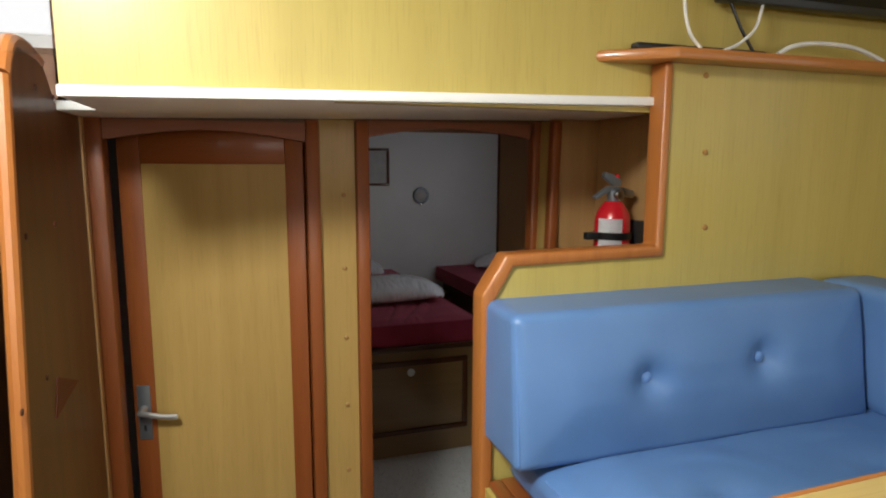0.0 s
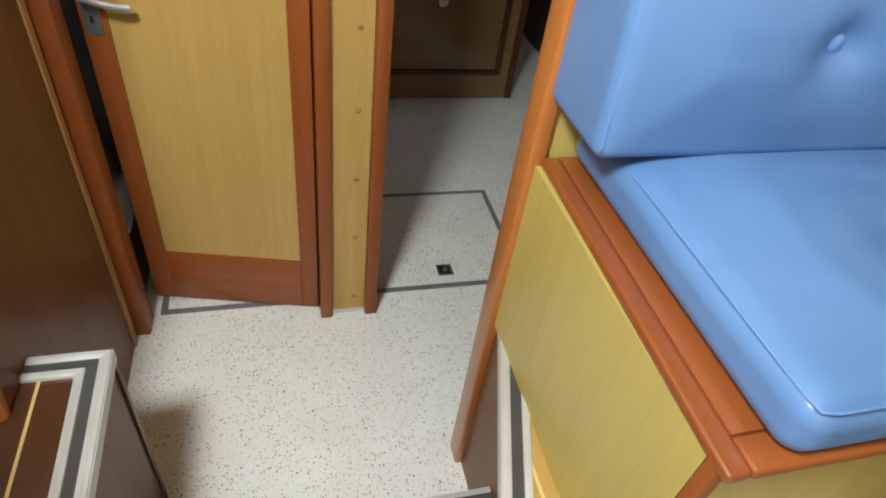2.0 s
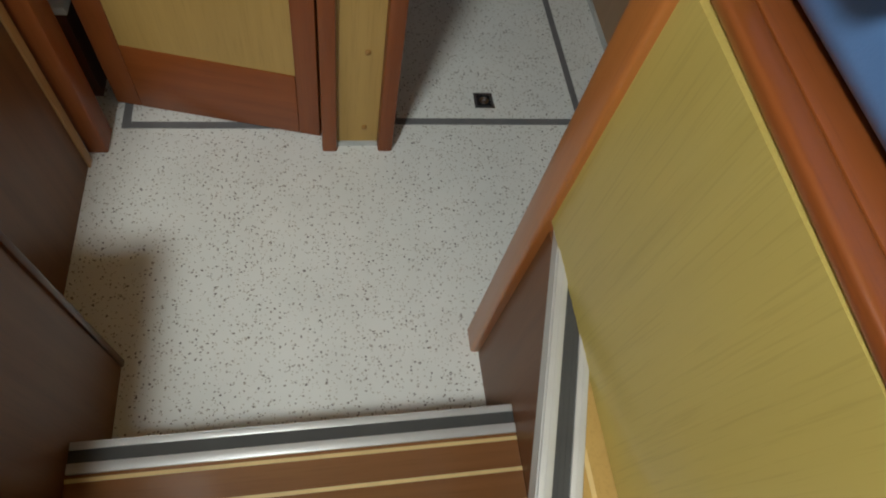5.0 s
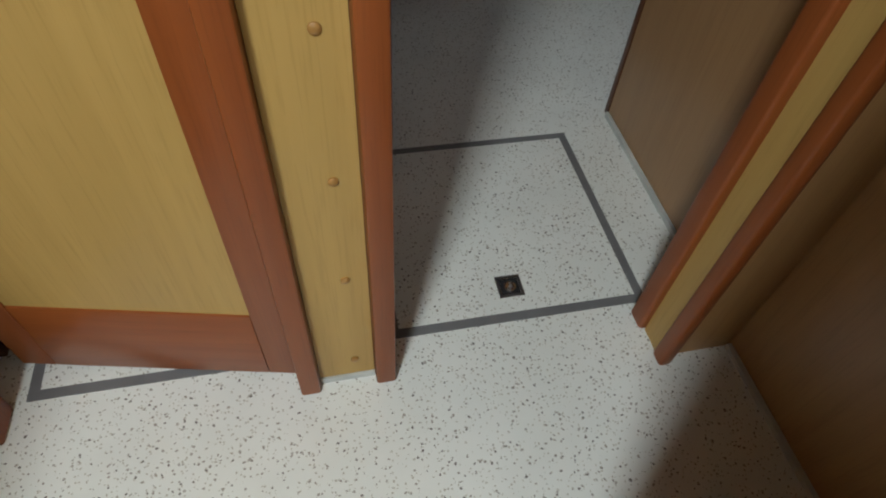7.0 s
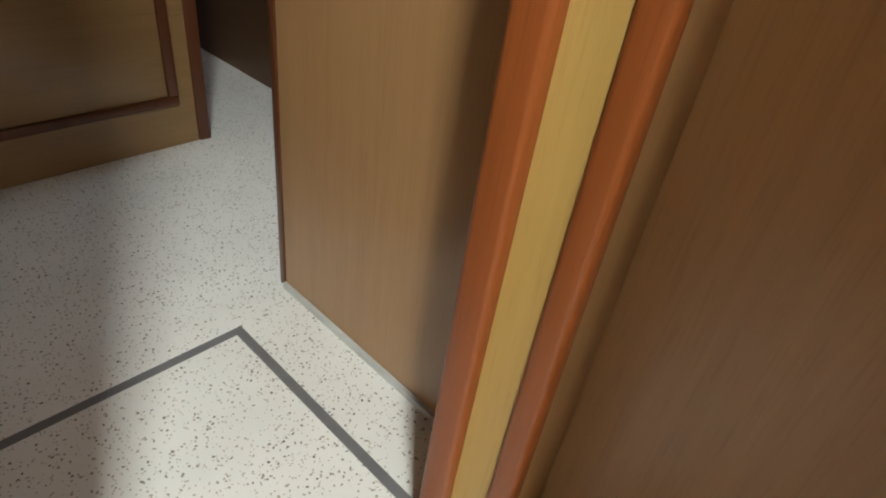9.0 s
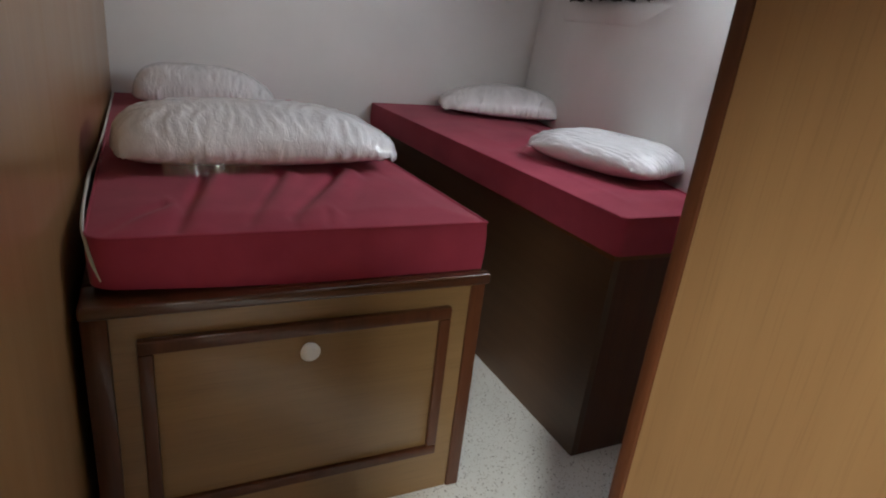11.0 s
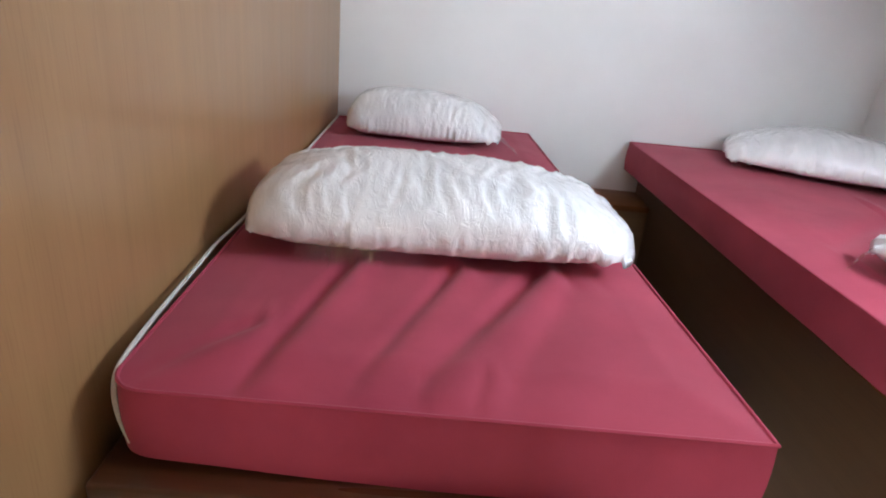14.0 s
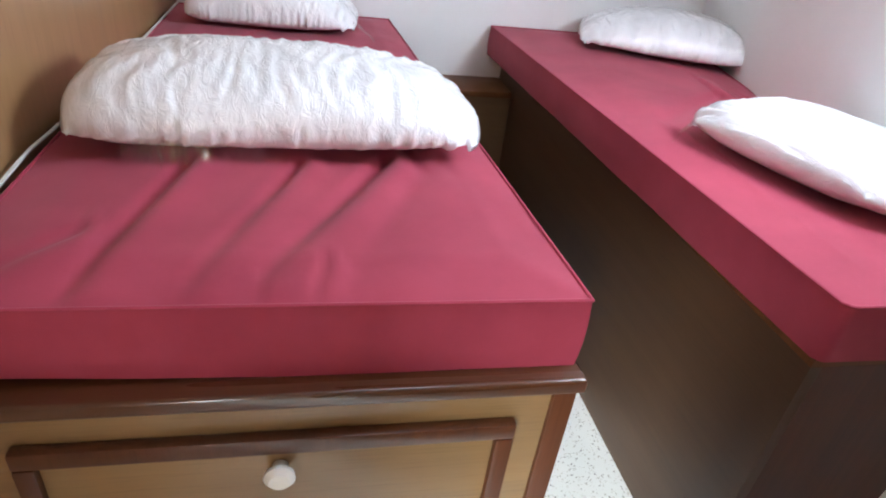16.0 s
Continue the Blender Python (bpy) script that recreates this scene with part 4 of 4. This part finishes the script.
def berth_one():
    x0, x1, y0, y1 = 0.080, 1.008, 4.545, 6.48
    root = thing("berth", ((x0 + x1) / 2, (y0 + y1) / 2, 0), "brown wooden berth base with a drawer front", "bed")
    # side facing the gap, its shade put into the darker veneer
    part("side", prism([(x1 - 0.03, y0 + 0.02), (x1 - 0.005, y0 + 0.02), (0.90, y1), (0.875, y1)], "z", 0, BT - 0.03), SHADED_BERTH_WOOD, root)
    part("front", block((x0 + 0.05, y0 + 0.008, 0.0), (x1 - 0.04, y0 + 0.03, BT - 0.0305)), LIT_BERTH_WOOD, root)
    for a, b in ((x0, x0 + 0.0495), (x1 - 0.0395, x1)):
        part("corner_post", block((a, y0, 0), (b, y0 + 0.035, BT - 0.0305), 0.004), DARK_TRIM, root)
    part("top_board", prism([(x0 - 0.002, y0 - 0.008), (x1 + 0.010, y0 - 0.008), (0.91, y1), (x0 - 0.002, y1)], "z", BT - 0.03, BT - 0.0005, 0.007, seg=3), BERTH_TOP, root)
    f = part("drawer_front", block((0.21, y0 - 0.004, 0.176), (0.881, y0 + 0.0075, 0.578), 0.002), LIT_BERTH_WOOD, root)
    for lo, hi in (((0.179, 0.146), (0.912, 0.1755)), ((0.179, 0.5785), (0.912, 0.612)), ((0.179, 0.176), (0.2095, 0.578)), ((0.8815, 0.176), (0.912, 0.578))):
        part("moulding", block((lo[0], y0 - 0.014, lo[1]), (hi[0], y0 + 0.0075, hi[1]), 0.005), DARK_TRIM, root, "dark drawer moulding")
    part("knob", lathe([(0.012, 0.0), (0.010, -0.012), (0.022, -0.018), (0.024, -0.026), (0.016, -0.034), (0.004, -0.036)], (0.541, y0 - 0.004, 0.545), "y", 20), KNOB, root, "round white knob")
    return root


def mattress(root_name, outline, z0, z1, label, creases, r=0.03, lift=0.0):
    """A flat mattress over a four-cornered outline, crowned and creased, with seams round the top."""
    (ax, ay), (bx, by), (cx, cy), (dx, dy) = outline  # front left, front right, back right, back left
    base = ((ax + cx) / 2, (ay + cy) / 2, z0)
    root = thing(root_name, base, label, "mattress", "mattresses")
    nx, ny = 96, 130
    wide, deep = abs(bx - ax), abs(dy - ay)
    def at(u, v):
        p, q = r - u * wide, r - v * deep
        if p > 0 and q > 0:  # rounded front corner
            k = max(p, q) / math.hypot(p, q)
            u, v = (r - p * k) / wide, (r - q * k) / deep
        return (ax * (1 - u) + bx * u) * (1 - v) + (dx * (1 - u) + cx * u) * v, (ay * (1 - u) + by * u) * (1 - v) + (dy * (1 - u) + cy * u) * v
    bm = bmesh.new()
    grid = []
    for i in range(nx + 1):
        row = []
        for j in range(ny + 1):
            u, v = i / nx, j / ny
            x, y = at(u, v)
            e = min(u * abs(bx - ax), (1 - u) * abs(bx - ax), v * abs(dy - ay), (1 - v) * abs(dy - ay))
            z = z1 + 0.014 * min(1, e / 0.10)
            for (u0, v0, u1, v1, w, h) in creases:
                d = Vector((u1 - u0, v1 - v0))
                t = max(0, min(1, ((u - u0) * d.x + (v - v0) * d.y) / d.length_squared))
                off = Vector((u - u0 - d.x * t, v - v0 - d.y * t))
                # a drawn fold: a sharp trough with a broad soft swell on its far side
                across = off.length * (1 if off.x >= 0 else -1)
                along = max(0.0, 1 - (max(0.0, (Vector((u - u0, v - v0)).dot(d) / d.length_squared - t)) * 6) ** 2)
                fade = min(1, e / 0.02) * (0.35 + 0.65 * t) * along
                z -= h * math.exp(-(across / (0.45 * w)) ** 2) * fade
                z += 0.8 * h * math.exp(-((across - 1.3 * w) / w) ** 2) * fade
            z += 0.003 * noise.noise(Vector((x * 6, y * 6, 0))) * min(1, e / 0.05)
            row.append(bm.verts.new((x, y, z)))
        grid.append(row)
    for i in range(nx):
        for j in range(ny):
            bm.faces.new((grid[i][j], grid[i + 1][j], grid[i + 1][j + 1], grid[i][j + 1]))
    bmesh.ops.recalc_face_normals(bm, faces=bm.faces)
    if bm.faces[0].normal.z < 0:
        bmesh.ops.reverse_faces(bm, faces=bm.faces)
    part("top_panel", bm, ROSE, root, "", 80)
    loop = [at(i / nx, 0) for i in range(nx)] + [at(1, j / ny) for j in range(ny)] + [at(1 - i / nx, 1) for i in range(nx)] + [at(0, 1 - j / ny) for j in range(ny)]
    c = Vector(base)
    bm = bmesh.new()
    rings = []
    for k in range(7):
        f = k / 6
        bulge = 0.006 * math.sin(math.pi * f)
        ring = []
        for (x, y) in loop:
            o = (Vector((x, y, 0)) - Vector((c.x, c.y, 0))).normalized()
            s = 0.003 * noise.noise(Vector((x * 5, y * 5, f)))
            up = lift * max(0.0, 1 - math.hypot(x - ax, y - ay) / 0.45) ** 1.5 * (1 - f)
            ring.append(bm.verts.new((x + o.x * (bulge + s), y + o.y * (bulge + s), z0 + (z1 - z0) * f + up)))
        rings.append(ring)
    m = len(loop)
    for a, b in zip(rings, rings[1:]):
        for j in range(m):
            bm.faces.new((a[j], a[(j + 1) % m], b[(j + 1) % m], b[j]))
    bm.faces.new(rings[0])
    bmesh.ops.recalc_face_normals(bm, faces=bm.faces)
    part("side_band", bm, ROSE_SIDE, root, "", 60)
    part("top_seam", tube([(x, y, z1 + 0.001) for x, y in loop], 0.0035, 6, True), ROSE_SIDE, root)
    return root


berth_one()
m1 = mattress("mattress", [(0.100, 4.577), (1.004, 4.575), (0.883, 6.475), (0.084, 6.475)], BT, 0.826, "red cloth mattress with creases on the berth", [
    (0.18, 0.0, 0.30, 0.23, 0.030, 0.016), (0.36, 0.03, 0.53, 0.235, 0.026, 0.011), (0.47, 0.04, 0.725, 0.245, 0.030, 0.018), (0.53, -0.02, 0.57, 0.05, 0.016, 0.006),
    (0.02, 0.008, 0.17, 0.095, 0.020, 0.008), (0.60, 0.02, 0.80, 0.22, 0.04, 0.005)], 0.05, 0.022)
_edge = [(0.124, 4.583, 0.735), (0.110, 4.586, 0.78), (0.102, 4.60, 0.815), (0.095, 4.64, 0.829), (0.088, 4.75, 0.832), (0.083, 4.92, 0.834), (0.082, 5.05, 0.838), (0.084, 5.2, 0.833), (0.086, 5.6, 0.832), (0.084, 6.0, 0.832), (0.082, 6.45, 0.832)]
part("pale_edge", tube(curve_points(_edge, 6), 0.0038, 6), FOAM, m1, "pale piping along the wall side")

berth2 = thing("side_berth", (1.75, 5.5, 0), "brown wooden side berth base along the hull", "bed")
B2 = [(1.425, 4.54), (1.82, 4.54), (2.22, 6.48), (1.39, 6.48)]
# long side, coloured dark for the shade of the gap
part("side", prism([B2[0], (1.45, 4.54), (1.415, 6.48), B2[3]], "z", 0, 0.70), SHADED_BERTH_WOOD, berth2)
# end panel in the dark trim colour, standing in for shade on it
part("front", prism([(1.4505, 4.54), B2[1], (1.82, 4.565), (1.4505, 4.565)], "z", 0, 0.70), DARK_TRIM, berth2)
part("top_board", prism(B2, "z", 0.7005, 0.715), BROWN, berth2)
ledge = thing("berth_ledge", (1.12, 6.4, 0), "brown wooden filler ledge between the berths", "ledge")
part("front", prism([(0.93, 6.28), (1.392, 6.28), (1.392, 6.30), (0.93, 6.30)], "z", 0, 0.59), BERTH_WOOD, ledge)
part("top", prism([(0.93, 6.27), (1.392, 6.27), (1.389, 6.489), (0.93, 6.489)], "z", 0.5905, 0.615, 0.004), BROWN, ledge)
mattress("mattress", [(1.425, 4.535), (1.83, 4.535), (2.21, 6.475), (1.318, 6.475)], 0.7155, 0.832, "red cloth mattress on the side berth", [(0.25, 0.42, 0.75, 0.56, 0.05, 0.014), (0.3, 0.36, 0.9, 0.46, 0.05, 0.012)], 0.02)


def pillow(name, centre, size, turn, label, seed=0, right=0.0, left=0.0, hem=None, strands=(), rim=0.24):
    """A pillow in clear film: plump middle, pinched hem, drawn folds. right, left: how far each end sinks; hem: a stretch (u0, u1) of loose film along the front."""
    lx, ly, lz = size[0] / 2, size[1] / 2, size[2]
    mid = rim * lz
    def place(u, v, s):
        h = max(0.0, 1 - abs(u) ** 5.5) ** 0.5 * max(0.0, 1 - abs(v) ** 2.7) ** 0.5
        h *= 1 - right * max(0.0, u) ** 2.2 - left * max(0.0, -u) ** 1.5
        drift = 0.9 * noise.noise(Vector((u * 2.5 + seed, v * 1.6, 7)))
        def ridge(f, g, k):
            return 0.55 - 2.0 * abs(noise.noise(Vector((u * f + drift * 2 + seed, v * g + 0.6 * u, k + s))))
        slope = 0.35 + 0.65 * min(1.0, abs(v) * 1.2)
        w = (ridge(9, 1.3, 1) * 0.5 + ridge(17, 2.4, 4) * 0.32 + ridge(34, 6, 9) * 0.14) * slope
        x = u * lx * (1 - 0.06 * v ** 4) + 0.006 * w
        y = v * ly * (1 - 0.15 * abs(u) ** 8) + 0.014 * w * (1 - 0.5 * h)
        if s > 0:
            z = mid * (1 - 0.25 * (abs(u * v)) ** 3) + (lz - mid) * h + 0.026 * w * (0.45 + 0.55 * (1 - h * h))
        else:
            z = mid * (1 - h) ** 0.8
        return Vector((x, y, max(0.0015, z)))
    bm2 = bmesh.new()
    nx, ny = 110, 60
    g = {}
    for s in (1, -1):
        for i in range(nx + 1):
            for j in range(ny + 1):
                u, v = -1 + 2 * i / nx, -1 + 2 * j / ny
                if s < 0 and (i in (0, nx) or j in (0, ny)):
                    g[s, i, j] = g[1, i, j]
                else:
                    g[s, i, j] = bm2.verts.new(place(u, v, s))
        for i in range(nx):
            for j in range(ny):
                q = (g[s, i, j], g[s, i + 1, j], g[s, i + 1, j + 1], g[s, i, j + 1])
                bm2.faces.new(q if s > 0 else q[::-1])
    ob = new(name, mesh_of(name, bm2, FILM, smooth=70))
    ob.matrix_world = pose(*centre, 0, 0, turn)
    tagged(ob, label, "pillow", "pillows")
    def loose(bm, part_name, text):
        film = new(part_name, mesh_of(part_name, bm, LOOSE_FILM, smooth=50))
        film.parent = ob
        tagged(film, text)
    if hem:
        bm2 = bmesh.new()
        n = 60
        rows = []
        for i in range(n + 1):
            u = hem[0] + (hem[1] - hem[0]) * i / n
            p = place(u, -1.0, 1)
            out = 0.004 + 0.008 * abs(noise.noise(Vector((u * 7 + seed, 3, 0)))) + 0.008 * abs(noise.noise(Vector((u * 31, seed, 0))))
            rows.append([bm2.verts.new((p.x + 0.004 * noise.noise(Vector((u * 40, k, seed))), p.y + 0.004 - out * k / 3, max(0.002, p.z * (1 - k / 3.4) + 0.007 * noise.noise(Vector((u * 26, k * 2, seed)))))) for k in range(4)])
        for a, b in zip(rows, rows[1:]):
            for k in range(3):
                bm2.faces.new((a[k], b[k], b[k + 1], a[k + 1]))
        loose(bm2, "film_hem", "loose crinkled edge of clear film")
    for u, v, du, dv in strands:
        p = place(u, v, 1)
        pts = [p + Vector((du * t + 0.004 * math.sin(9 * t), dv * t, -(p.z - 0.004) * t * t)) for t in [k / 8 for k in range(9)]]
        loose(tube(pts, [0.009 - 0.0075 * k / 8 for k in range(9)], 6), "film_tail", "twisted tail of clear film")
    return ob


pillow("pillow", (0.532, 5.20, 0.840), (0.815, 0.42, 0.172), 2, "long white pillow in clear plastic film across the mattress", 1, 0.45, 0.08, (-0.75, -0.1), ((-0.55, -1.0, -0.01, -0.02),), 0.3)
pillow("pillow", (0.455, 6.19, 0.840), (0.57, 0.33, 0.165), -5, "white pillow in clear plastic film at the wall", 5, 0.65, 0.0, None, ((0.98, -0.7, 0.07, -0.05),))
pillow("pillow", (1.925, 6.17, 0.846), (0.64, 0.44, 0.16), -22, "white pillow in clear plastic film on the side berth", 9, 0.3, 0.6)
pillow("pillow", (1.75, 5.03, 0.846), (0.37, 0.54, 0.125), 18, "white pillow in clear plastic film on the side berth", 13, 0.1, 0.15, None, ((-0.98, 0.85, -0.06, 0.03),), 0.42)

lampc = (1.169, 6.49, 1.502)
lamp = thing("cabin_lamp", lampc, "round chrome cabin lamp on the white wall", "lamp")
part("ring", lathe([(0.075, 0.0), (0.078, -0.012), (0.066, -0.026), (0.056, -0.026), (0.054, -0.012)], lampc, "y", 32), GREY_METAL, lamp)
part("lens", lathe([(0.0535, -0.002), (0.0535, -0.013), (0.035, -0.022), (0.008, -0.026)], lampc, "y", 28), plain("frosted_lens", (0.45, 0.42, 0.4), 0.25), lamp, "frosted lamp glass")
part("switch", block((1.158, 6.466, 1.412), (1.18, 6.4895, 1.43), 0.003), CHROME, lamp)

pic = thing("picture_frame", (0.7, 6.48, 1.59), "dark framed picture on the white cabin wall", "picture")
for lo, hi in (((0.45, 1.595), (0.872, 1.617)), ((0.45, 1.905), (0.872, 1.927)), ((0.45, 1.6175), (0.472, 1.9045)), ((0.85, 1.6175), (0.872, 1.9045))):
    part("frame", block((lo[0], 6.468, lo[1]), (hi[0], 6.4895, hi[1]), 0.003), DARK_TRIM, pic)
part("print", block((0.4725, 6.48, 1.6175), (0.8495, 6.4895, 1.9045)), PICTURE, pic)

curtain = thing("curtain", (2.1, 5.8, 1.5), "dark plaid curtain over the cabin window", "curtain")
bm = bmesh.new()
n = 60
rows = []
for i in range(n + 1):
    y = 5.10 + 0.80 * i / n
    d = 0.012 * math.sin(i * 0.9) + 0.006 * math.sin(i * 2.3)
    rows.append([bm.verts.new((1.965 + d + 0.08 * (z - 0.85) + (0.27 if y > 5.5 else 0.16) * (y - 5.5) - 0.03, y + 0.35 * (z - 1.445) * i / n, z + (0.006 * math.sin(i * 0.7) if z < 1.5 else 0))) for z in (1.445, 1.60, 1.80, 2.0)])
for a, b in zip(rows, rows[1:]):
    for j in range(3):
        bm.faces.new((a[j], b[j], b[j + 1], a[j + 1]))
bmesh.ops.solidify(bm, geom=bm.faces[:], thickness=0.003)
bmesh.ops.recalc_face_normals(bm, faces=bm.faces)
part("cloth", bm, PLAID, curtain, "", 70)
part("rod", tube([(1.965, 5.05, 2.0), (2.03, 5.5, 2.0), (2.14, 5.9, 2.0)], 0.006), CHROME, curtain)
